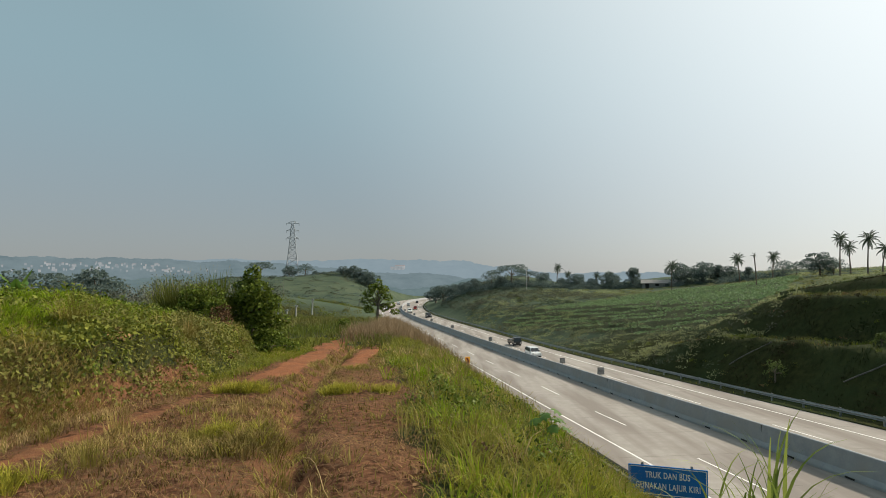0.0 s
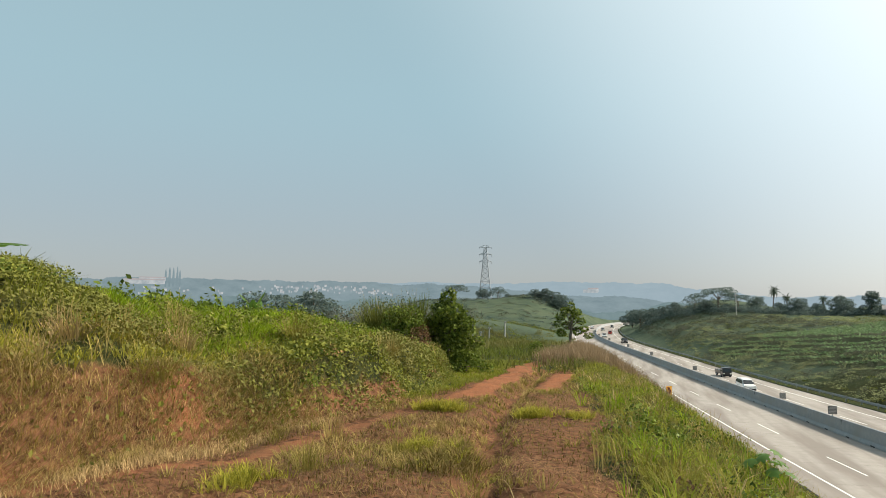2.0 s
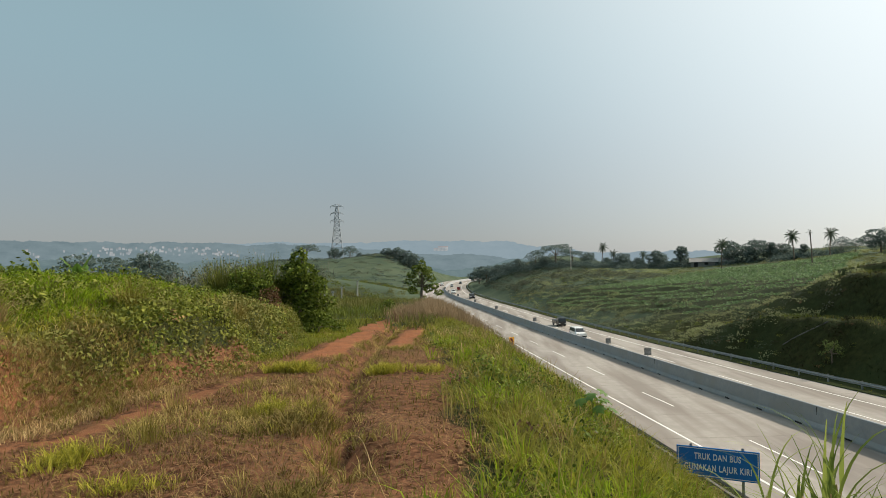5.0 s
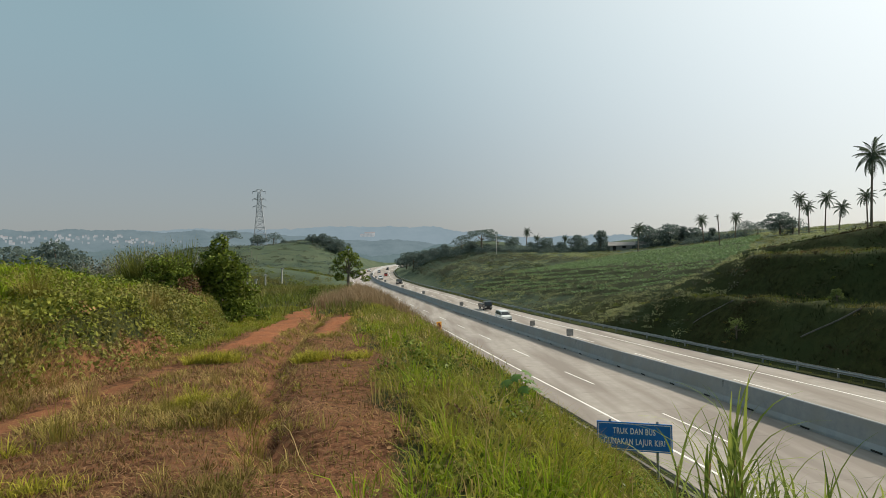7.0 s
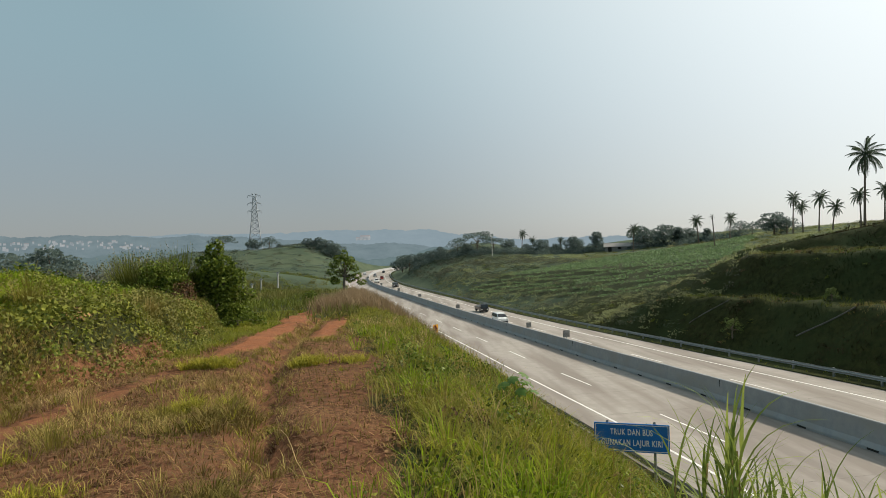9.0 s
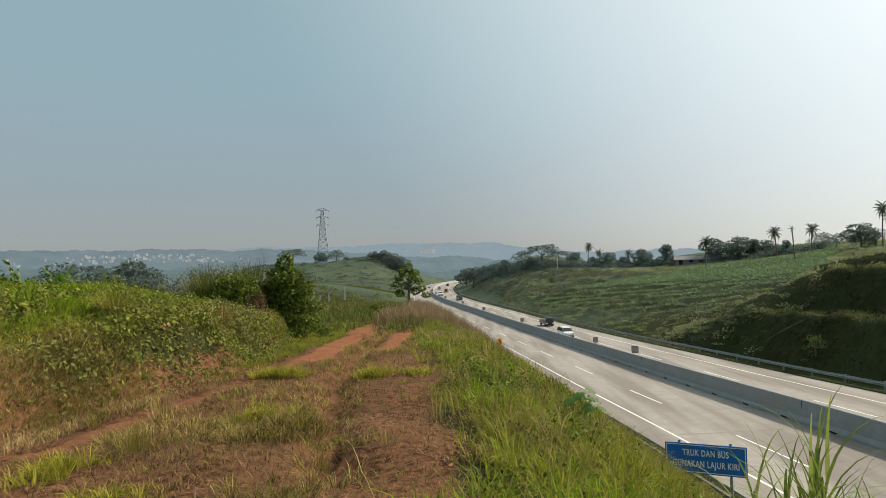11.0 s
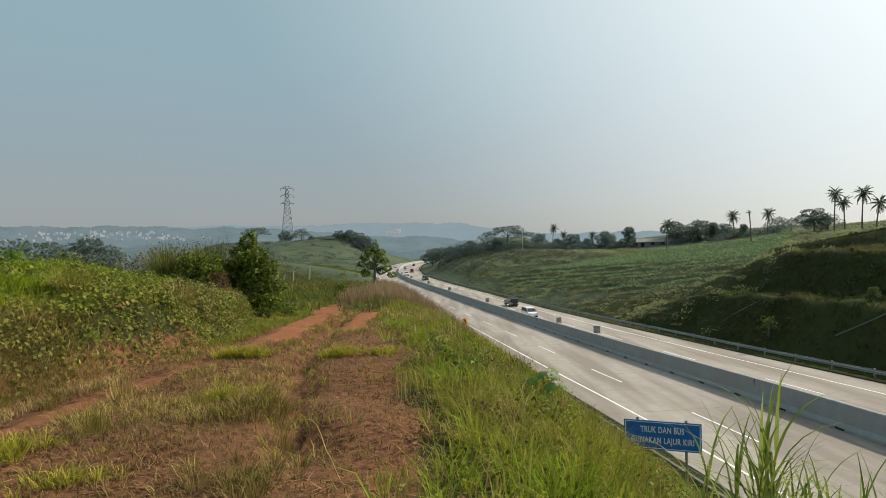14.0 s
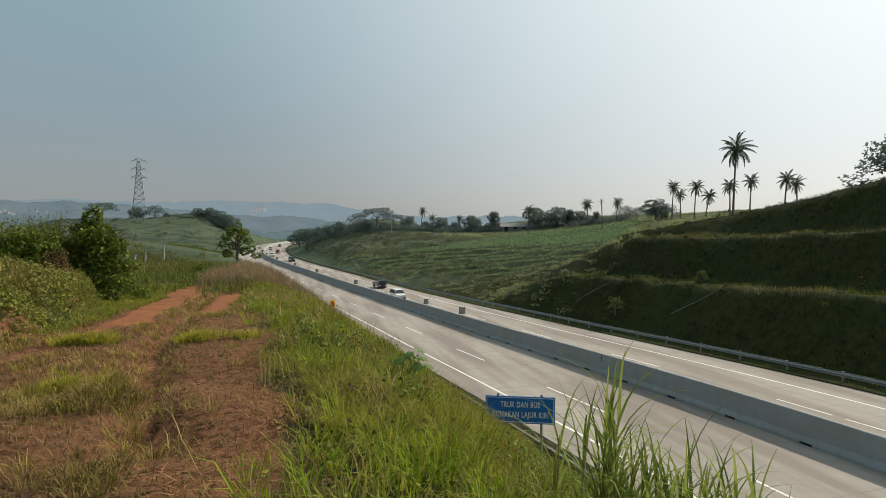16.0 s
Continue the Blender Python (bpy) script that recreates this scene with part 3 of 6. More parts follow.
stuff(mesh_fast("verge_grass", v, f, M_GREEN), "fresh green grass growing down the cut slope", "grass")
p = scatter(8000, -1.5, 12, 1.2, 26, lambda x, y: right_side(x, y) * low_brink(x, y) * patch(x, y, 0.75, 31) ** 2 * np.clip(1.4 - y / 16, 0.15, 1))
v, f = tuft_arrays(p, 12, 0.08, 0.22, 0.48, 0.006, 0.012, 0.8)
stuff(mesh_fast("verge_grass", v, f, M_LUSH), "taller lush grass patches on the cut slope", "grass")
p = scatter(9000, -6, 12, 20, 66, lambda x, y: right_side(x, y) * low_brink(x, y) * (0.4 + 0.6 * patch(x, y, 0.6, 2)))
q = clumped(p, 12, 0.22)
v, f = blade_arrays(q, rng.uniform(0.18, 0.42, len(q)) * (0.5 + 0.8 * patch(q[:, 0], q[:, 1], 0.5, 5)), rng.uniform(0.014, 0.028, len(q)), rng.uniform(0.1, 0.7, len(q)), 0.8)
stuff(mesh_fast("verge_grass", v, f, M_GREEN), "yellow-green grass along the brink above the motorway", "grass")
p = scatter(2400, -0.8, 11, 1.5, 40, lambda x, y: right_side(x, y) * low_brink(x, y) * (patch(x, y, 1.1, 9) ** 2))
q = clumped(p, 9, 0.15)
v, f = blade_arrays(q, rng.uniform(0.25, 0.6, len(q)), rng.uniform(0.005, 0.012, len(q)) * (1 + q[:, 1] / 30), rng.uniform(0.1, 0.6, len(q)), 0.9)
stuff(mesh_fast("dry_grass", v, f, M_DRY), "dry straw-coloured grass among the green", "grass")
p = scatter(16000, -2.6, 11, 1.5, 50, lambda x, y: right_side(x, y) * low_brink(x, y) * (patch(x, y, 0.8, 19) > 0.5))
p = np.repeat(p, 7, 0)
p += rng.normal(0, 1, p.shape) * (0.12, 0.12, 0.05) + (0, 0, 0.16)
v, f = leaf_arrays(p, rng.uniform(0.025, 0.055, len(p)) * (1 + p[:, 1] / 40), np.array([0, 0, 0.7]), 0.8)
stuff(mesh_fast("slope_weeds", v, f, M_CREEPER), "low leafy weeds among the slope grass", "weeds")

# litter and tufts on the bench
bench_in = lambda x, y: (red_patch(x, y) < 0.0) * (x > toe_x(y) - 0.2) * (x < brink_x(y) + 0.5) * (near_line(x, y, *TRAIL) > 0.14 + 0.16 * patch(x, y, 1.5, 33))
p = scatter(130000, -7, 1.2, -3, 24, lambda x, y: bench_in(x, y) * (0.3 + 0.7 * patch(x, y, 0.8, 1)) * np.clip(9 / (y + 2), 0.3, 1))
p[:, 2] += rng.uniform(0.0, 0.02, len(p))
v, f = blade_arrays(p, rng.uniform(0.05, 0.2, len(p)), rng.uniform(0.004, 0.009, len(p)) * (1 + p[:, 1] / 25), rng.uniform(0.5, 1.0, len(p)), 0.3, flat=0.85)
stuff(mesh_fast("dead_grass_litter", v, f, M_STRAW), "dead brown grass litter lying on the soil", "grass")
p = scatter(6500, -6.5, 0.8, 2.0, 32, lambda x, y: bench_in(x, y) * (0.02 + 0.6 * patch(x, y, 0.75, 7) ** 3 * (x < -2.0) + 0.2 * (near_line(x, y, *RUT) < 0.3)))
v, f = tuft_arrays(p, 20, 0.08, 0.06, 0.21, 0.004, 0.008, 1.0)
stuff(mesh_fast("bench_tufts", v, f, M_DRY), "pale dry grass tufts on the dirt bench", "grass")
p = scatter(120000, -6.5, 0.8, 1.5, 26, lambda x, y: bench_in(x, y) * (0.25 + 0.75 * patch(x, y, 0.7, 51)) * np.where(x < -2.4, 1.0, 0.45) * np.clip(10 / (y + 3), 0.25, 1))
v, f = blade_arrays(p, rng.uniform(0.03, 0.10, len(p)), rng.uniform(0.004, 0.008, len(p)) * (1 + p[:, 1] / 22), rng.uniform(0.2, 1.1, len(p)), 0.6)
stuff(mesh_fast("bench_stubble", v, f, M_STUBBLE), "short brown stubble and sparse turf on the bench", "grass")
p = scatter(1300, -6.5, 0.8, 2.5, 36, lambda x, y: bench_in(x, y) * (0.015 + 0.7 * patch(x, y, 0.55, 11) ** 5 + 0.3 * (near_line(x, y, *RUT) < 0.3)))
v, f = tuft_arrays(p, 20, 0.08, 0.07, 0.22, 0.005, 0.009, 1.0)
stuff(mesh_fast("bench_tufts", v, f, M_GREEN), "yellow-green grass tufts on the dirt bench", "grass")

p = scatter(800, 0.2, 10, 2.0, 30, lambda x, y: right_side(x, y) * low_brink(x, y) * patch(x, y, 0.5, 81))
v, f = tuft_arrays(p, 46, 0.2, 0.18, 0.42, 0.006, 0.012, 1.3)
stuff(mesh_fast("verge_grass", v, f, M_GREEN), "domed yellow-green grass clumps on the cut slope", "grass")

p = scatter(700, 0.8, 4.6, 4.5, 13, lambda x, y: (x < 0.33 * y) * (x > 0.22 * y) * (0.4 + 0.6 * patch(x, y, 0.9, 23)))
v, f = tuft_arrays(p, 20, 0.12, 0.24, 0.46, 0.006, 0.013, 0.8)
stuff(mesh_fast("verge_grass", v, f, M_GREEN), "knee-high grass in front of the blue sign", "grass")

# the bank
bank_d = lambda x, y: toe_x(y) - x
on_bank = lambda x, y: sm((bank_d(x, y) + 0.1) / 0.5) * sm((12 - bank_d(x, y)) / 3)
green_along = lambda y: 0.12 + 0.88 * sm((y - 6.0) / 2.8)
p = scatter(215000, -13, -4, 2, 34, lambda x, y: on_bank(x, y) * (bank_d(x, y) < 4.2) * (0.5 + 0.5 * patch(x, y, 0.9, 3)) * np.maximum(green_along(y), sm((bank_d(x, y) - 1.7) / 0.8)))
p[:, 2] += rng.uniform(0.01, 0.16, len(p)) * (0.4 + patch(p[:, 0], p[:, 1], 1.6, 8))
v, f = leaf_arrays(p, rng.uniform(0.04, 0.085, len(p)) * (1 + p[:, 1] / 40), np.array([0.5, 0, 0.6]), 0.8)
stuff(mesh_fast("creepers", v, f, M_CREEPER), "leafy creepers covering the earth bank", "creeper")
p = scatter(12000, -18, -4.5, 2, 36, lambda x, y: on_bank(x, y) * sm((bank_d(x, y) - 1.4) / 1.2) * (0.25 + 0.75 * patch(x, y, 0.6, 13)))
lush = (p[:, 1] > 8) & (patch(p[:, 0], p[:, 1], 0.5, 41) > 0.45)
v, f = tuft_arrays(p[lush], 12, 0.12, 0.14, 0.36, 0.006, 0.012, 0.9)
stuff(mesh_fast("bank_grass", v, f, M_LUSH), "lush bright green grass on the upper bank", "grass")
v, f = tuft_arrays(p[~lush], 12, 0.12, 0.14, 0.40, 0.006, 0.012, 0.9)
stuff(mesh_fast("bank_grass", v, f, M_BANKGRASS), "green grass on top of the bank", "grass")
p = scatter(2000, -14, -4.5, 2, 24, lambda x, y: on_bank(x, y) * (bank_d(x, y) < 2.2) * patch(x, y, 0.8, 17) ** 1.5)
q = clumped(p, 10, 0.15)
v, f = blade_arrays(q, rng.uniform(0.15, 0.55, len(q)), rng.uniform(0.005, 0.011, len(q)), rng.uniform(0.2, 0.9, len(q)), 1.0)
stuff(mesh_fast("bank_straw", v, f, M_DRY), "dry straw hanging over the red bank", "grass")

p = scatter(210000, -9, -4.5, 2, 13, lambda x, y: sm((10.5 - y) / 2.5) * sm((bank_d(x, y) + 0.1) / 0.3) * sm((1.05 + 0.35 * wobble(x, y, 1.3, 4) - bank_d(x, y)) / 0.4) * (0.25 + 0.75 * patch(x, y, 1.6, 21)))
p[:, 2] += 0.01
v, f = blade_arrays(p, rng.uniform(0.06, 0.28, len(p)), rng.uniform(0.004, 0.009, len(p)), rng.uniform(0.3, 1.1, len(p)), 0.6, flat=0.35)
stuff(mesh_fast("bank_litter", v[:len(v) // 20 * 5], f[:len(v) // 20 * 3], M_DRYSTALK), "withered stalks and straw on the red cut face", "grass")
half_ = len(v) // 20 * 5
stuff(mesh_fast("bank_straw", v[half_:], f[len(v) // 20 * 3:] - half_, M_DRY), "pale dry straw on the red cut face", "grass")

p = scatter(115000, -11, 10, -3, 26, lambda x, y: np.maximum(right_side(x, y), on_bank(x, y) * np.maximum(green_along(y) + 0.25, sm((bank_d(x, y) - 1.7) / 0.8))) * np.clip(14 / (np.hypot(x, y) + 4), 0.2, 1))
v, f = blade_arrays(p, rng.uniform(0.04, 0.13, len(p)), rng.uniform(0.006, 0.012, len(p)) * (1 + p[:, 1] / 20), rng.uniform(0.3, 1.2, len(p)), 0.6)
stuff(mesh_fast("short_turf", v, f, M_TURF), "short mixed turf and low weeds between the tufts", "grass")

p = scatter(150000, -9, -4.2, 2, 13, lambda x, y: sm((10.5 - y) / 2.5) * sm((bank_d(x, y) + 0.4) / 0.3) * sm((1.05 + 0.35 * wobble(x, y, 1.3, 4) - bank_d(x, y)) / 0.4) * (0.35 + 0.65 * patch(x, y, 1.3, 61)))
v, f = blade_arrays(p, rng.uniform(0.04, 0.14, len(p)), rng.uniform(0.004, 0.008, len(p)), rng.uniform(0.2, 1.0, len(p)), 0.7)
stuff(mesh_fast("bank_stubble", v, f, M_DRYSTALK), "short dry stems on the cut face of the bank", "grass")
c = scatter(330, 0.4, 9, 2.5, 34, lambda x, y: right_side(x, y) * low_brink(x, y) * patch(x, y, 0.7, 71))
c = np.repeat(c, 70, 0)
d = unit(rng.normal(size=c.shape))
d[:, 2] = np.abs(d[:, 2])
c = c + d * rng.uniform(0.5, 1.0, (len(c), 1)) * (0.26, 0.26, 0.30)
v, f = leaf_arrays(c, rng.uniform(0.03, 0.06, len(c)) * (1 + c[:, 1] / 30), d * 0.8, 0.6)
stuff(mesh_fast("dark_weeds", v, f, M_BUSH), "dark leafy weed clumps on the cut slope", "weeds")

# rough green beyond the bench, and the tall seeding grass at its end
p = scatter(9000, -45, 3, 28, 110, lambda x, y: (road_u(x, y) < -11.9) * (x < -1 - 0.05 * y) * (red_patch(x, y) < -0.1) * (0.4 + 0.6 * patch(x, y, 0.25, 3)))
q = clumped(p, 7, 0.5)
v, f = blade_arrays(q, rng.uniform(0.3, 0.75, len(q)), rng.uniform(0.03, 0.06, len(q)), rng.uniform(0.1, 0.8, len(q)), 0.8)
stuff(mesh_fast("rough_grass", v, f, M_ROUGH), "rough green grass and weeds on the hillside", "grass")
p = scatter(1500, -5.6, 2.5, 33, 52, lambda x, y: (road_u(x, y) < -12.8) * (x > -5.2 + 0.02 * (y - 36)))
q = clumped(p, 14, 0.3)
v, f = blade_arrays(q, rng.uniform(0.5, 1.15, len(q)), rng.uniform(0.015, 0.032, len(q)), rng.uniform(0.05, 0.35, len(q)), 0.9)
stuff(mesh_fast("seeding_grass", v, f, M_PLUME), "tall pinkish-brown seeding grass on the crest", "grass")

# far cut slope, golden berm edges, crops
far_u = lambda x, y: road_u(x, y) - 13.0
def berm(x, y):
    """The level steps of the cutting."""
    w = far_u(x, y)
    on = np.zeros(np.shape(w), bool)
    for k, (lo, hi) in enumerate(((4.6, 7.4), (11.6, 14.4), (19.4, 22.3))):
        on = on | ((w > lo + berm_shift(x, y, k)) & (w < hi + berm_shift(x, y, k + 1)))
    return on


p = scatter(16000, 24, 80, 8, 75, lambda x, y: berm(x, y) * (0.4 + 0.6 * patch(x, y, 0.3, 4)))
v, f = blade_arrays(clumped(p, 5, 0.3), rng.uniform(0.2, 0.5, 5 * len(p)), rng.uniform(0.02, 0.045, 5 * len(p)), rng.uniform(0.1, 0.7, 5 * len(p)), 0.8)
stuff(mesh_fast("berm_grass", v, f, M_ROUGH), "green grass on the level berms of the cutting", "grass")
# shade-darkened blades on the slopes only, level berms left brighter
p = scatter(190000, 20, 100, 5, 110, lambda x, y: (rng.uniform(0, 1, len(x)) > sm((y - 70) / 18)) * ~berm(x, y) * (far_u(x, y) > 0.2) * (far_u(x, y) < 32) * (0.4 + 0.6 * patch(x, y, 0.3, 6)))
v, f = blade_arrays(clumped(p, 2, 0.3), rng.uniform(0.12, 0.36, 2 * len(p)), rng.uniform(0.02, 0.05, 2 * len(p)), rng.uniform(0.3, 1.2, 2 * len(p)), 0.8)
stuff(mesh_fast("shade_toned_grass", v, f, M_SHADE), "rough grass on the cutting, shade painted into its colour", "grass")
edge = lambda x, y: np.maximum(np.exp(-((far_u(x, y) - 5.0) / 0.7) ** 2), np.exp(-((far_u(x, y) - 12.0 - berm_shift(x, y, 1)) / 0.7) ** 2))
p = scatter(26000, 24, 75, 10, 75, lambda x, y: edge(x, y) * patch(x, y, 0.16, 8) ** 4)
v, f = blade_arrays(clumped(p, 5, 0.4), rng.uniform(0.15, 0.45, 5 * len(p)), rng.uniform(0.012, 0.03, 5 * len(p)), rng.uniform(0.1, 0.5, 5 * len(p)), 0.8)
stuff(mesh_fast("berm_grass", v, f, M_GOLD), "sunlit golden grass along the berms", "grass")
rows_ = []
for k in range(62):                       # crop rows slant down the hill towards the motorway
    t = np.arange(90, 210, 0.75) + rng.uniform(0, 1)
    rows_.append(np.stack([8 + 3.3 * k - 0.5 * (t - 100), t], -1))
c = np.concatenate(rows_) + rng.normal(0, 0.12, (sum(len(r) for r in rows_), 2))
c = c[masks(c[:, 0], c[:, 1])[2] > 0.5]
c = c[rng.uniform(0, 1, len(c)) < 0.9]
p = np.repeat(np.stack([c[:, 0], c[:, 1], ground_z(c[:, 0], c[:, 1]) + 0.32], -1), 13, 0)
p += rng.normal(0, 1, p.shape) * (0.3, 0.26, 0.13)
v, f = leaf_arrays(p, rng.uniform(0.25, 0.5, len(p)), np.array([0, 0, 0.8]), 0.7, 0.7)
stuff(mesh_fast("crop_rows", v, f, M_CROP), "rows of green crops on the far hillside field", "crops")

# ---- road furniture ----
def box(bm, lo, hi, m=None):
    """A box between two corners, into bm."""
    r = bmesh.ops.create_cube(bm, size=1.0)
    mid, size = (Vector(lo) + Vector(hi)) / 2, Vector(hi) - Vector(lo)
    bmesh.ops.transform(bm, matrix=(m or Matrix()) @ Matrix.Translation(mid) @ Matrix.Diagonal((*size, 1)), verts=r["verts"])
    return r["verts"]


def tube_arrays(points, radii, sides=7):
    """A tapering tube along points."""
    pts, n = np.asarray(points, float), len(points)
    tan = unit(np.gradient(pts, axis=0))
    ref = np.where(np.abs(tan[:, 2:3]) > 0.9, np.array([[1.0, 0, 0]]), np.array([[0, 0, 1.0]]))
    s1 = unit(np.cross(tan, ref))
    s2 = np.cross(tan, s1)
    a = np.arange(sides) * 2 * np.pi / sides
    ring = s1[:, None] * np.cos(a)[None, :, None] + s2[:, None] * np.sin(a)[None, :, None]
    v = (pts[:, None] + ring * np.asarray(radii, float)[:, None, None]).reshape(-1, 3)
    i, j = np.meshgrid(np.arange(n - 1), np.arange(sides), indexing="ij")
    k = (j + 1) % sides
    f = np.stack([i * sides + j, i * sides + k, (i + 1) * sides + k, (i + 1) * sides + j], -1).reshape(-1, 4)
    return v, f


def merge(*pairs):
    vs, fs, at = [], [], 0
    for v, f in pairs:
        vs.append(v)
        fs.append(f + at)
        at += len(v)
    return np.concatenate(vs), np.concatenate(fs)


def on_road(u, y, z=0.0):
    """The place at u across and y along the road, and the road's heading."""
    s_ = float((road_x(y + 1) - road_x(y - 1)) / 2)
    c_ = 1 / math.sqrt(1 + s_ * s_)
    return Vector((float(road_x(y)) + u * c_, y - u * s_ * c_, float(road_z(y)) + z)), math.degrees(math.atan2(-s_, 1))


for u, y0, y1 in ((-5.1, -16.2, 330), (5.25, -8.0, 330)):
    y = y0
    while y < y1:
        tagged(stripe(u - 0.06, u + 0.06, y, y + 5.9, "lane_dash"), "white painted lane dash on concrete", "road marking", "lane dashes", "structure")
        y += 15.4
M_JOINT = mat("joint_sealant", (0.20, 0.18, 0.155), (0.27, 0.245, 0.21), 3, 0.9)
for u0, u1 in ((-9.95, -0.05), (0.75, 11.35)):
    for k in range(-2, 22):
        y = k * 6.1
        tagged(sweep("slab_joint", ((u0, 0.0), (u0, 0.003), (u1, 0.003), (u1, 0.0)), y, y + 0.035, 0.035, M_JOINT, parent=road), "")
tagged(sweep("gutter", ((-10.75, -0.25), (-10.75, 0.10), (-10.6, 0.10), (-10.55, -0.12), (-10.1, -0.12), (-10.002, -0.004), (-10.002, -0.3)), -40, 330, 4, mat("gutter_concrete", (0.10, 0.095, 0.085), (0.20, 0.185, 0.165), 4, 0.95)), "dark concrete gutter at the road edge", "gutter", kind="structure")
tagged(sweep("verge_strip", ((11.4, -0.3), (11.4, 0.03), (12.9, 0.10), (12.9, -0.3)), -60, 480, 5, M_GROUND), "narrow grassy verge under the guardrail", "verge", kind="structure")
p = scatter(9000, 10, 40, 0, 260, lambda x, y: (np.abs(road_u(x, y) - 12.2) < 0.7) * (0.3 + 0.7 * patch(x, y, 0.4, 3)))
p[:, 2] = road_z(p[:, 1]) + 0.05
v, f = blade_arrays(np.repeat(p, 5, 0) + rng.normal(0, 0.12, (5 * len(p), 3)) * (1, 1, 0), rng.uniform(0.12, 0.35, 5 * len(p)), rng.uniform(0.02, 0.04, 5 * len(p)), rng.uniform(0.1, 0.7, 5 * len(p)), 0.8)
stuff(mesh_fast("verge_weeds", v, f, M_BANKGRASS), "weeds growing under the guardrail", "grass")

# barrier slots and joints
M_DARK = mat("dark_gap", (0.02, 0.02, 0.02), (0.04, 0.038, 0.035), 4, 0.9)
slot = None
for k in range(26):
    at, turn = on_road(0.0, 10 + 4.2 * k)
    bm = bmesh.new()
    box(bm, (-0.012, -0.30, 0.02), (0.03, 0.30, 0.11))
    if slot is None:
        slot = part("drain_slot", bm, M_DARK, barrier)
    else:
        bm.free()
        o = slot.copy()
        scene.collection.objects.link(o)
    (slot if k == 0 else o).matrix_basis = pose(*at, 0, 0, turn)
for k in range(5):
    at, turn = on_road(0.0, 14 + 24.0 * k)
    bm = bmesh.new()
    box(bm, (0.2, -0.012, 0.5), (0.245, 0.012, 1.27), Matrix.Rotation(0.0, 4, "Y"))
    o = part("barrier_joint", bm, M_DARK, barrier)
    o.matrix_basis = pose(*at, 0, 0, turn)

# guardrail: rail beam on posts
guard = tagged(new("guardrail"), "galvanised steel guardrail beside the cutting", "guardrail", kind="structure")
W = ((12.0, 0.42), (12.05, 0.47), (12.0, 0.52), (11.98, 0.57), (12.0, 0.62), (12.05, 0.67), (12.0, 0.72), (12.02, 0.72), (12.07, 0.67), (12.02, 0.62), (12.0, 0.57), (12.02, 0.52), (12.07, 0.47), (12.02, 0.42))
sweep("rail_beam", W, -60, 480, 4, M_STEEL, parent=guard)
first = None
for k in range(-10, 90):
    at, turn = on_road(12.14, k * 4.0 + 2)
    if first is None:
        bm = bmesh.new()
        box(bm, (-0.06, -0.05, -0.1), (0.06, 0.05, 0.74))
        box(bm, (-0.12, -0.04, 0.46), (-0.06, 0.04, 0.68))
        first = o = part("guard_post", bm, M_STEEL, guard)
    else:
        o = first.copy()
        scene.collection.objects.link(o)
    o.matrix_basis = pose(*at, 0, 0, turn)

# small panels on the barrier
M_PANEL = mat("panel_grey", (0.16, 0.15, 0.145), (0.25, 0.235, 0.225), 5, 0.6)
M_PANELB = mat("panel_pattern", (0.33, 0.31, 0.29), (0.42, 0.40, 0.38), 5, 0.6)


def barrier_sign(y, size):
    at, turn = on_road(0.35, y, 1.322)
    root = tagged(new("barrier_sign"), "small grey glare panel on a stub post on the barrier", "sign", "signs along the barrier")
    root.matrix_basis = pose(*at, 0, 0, turn)
    bm = bmesh.new()
    box(bm, (-0.03, -0.03, -0.01), (0.03, 0.03, 0.16))
    part("stub_post", bm, M_STEEL, root)
    bm = bmesh.new()
    vs = box(bm, (-size / 2, -0.02, 0.14), (size / 2, 0.02, 0.14 + size))
    bmesh.ops.bevel(bm, geom=list({e for v_ in vs for e in v_.link_edges}), offset=0.012, segments=1)
    part("panel", bm, M_PANEL, root)
    for i in range(5):
        bm = bmesh.new()
        zz = 0.14 + size * (0.12 + 0.17 * i)
        box(bm, (-size * 0.42, -0.027, zz), (size * 0.42, -0.018, zz + size * 0.07))
        part("slat", bm, M_PANELB, root)
    return root


for y, size in ((64.0, 0.72), (76.5, 0.62), (118.0, 0.72), (154.0, 0.72), (181.0, 0.72), (215.0, 0.7), (250.0, 0.7), (285.0, 0.7)):
    barrier_sign(y, size)

# chevron panel
M_YELLOW = mat("chevron_yellow", (0.85, 0.40, 0.04), (0.92, 0.48, 0.06), 6, 0.5)
M_BLACK = mat("chevron_red", (0.16, 0.02, 0.015), (0.22, 0.03, 0.02), 6, 0.5)
M_BLUE = mat("sign_blue", (0.012, 0.15, 0.50), (0.018, 0.18, 0.58), 4, 0.45, c=(0.02, 0.16, 0.46), big=2.0)
M_WHITE = mat("sign_white", (0.72, 0.73, 0.74), (0.82, 0.82, 0.82), 8, 0.5)


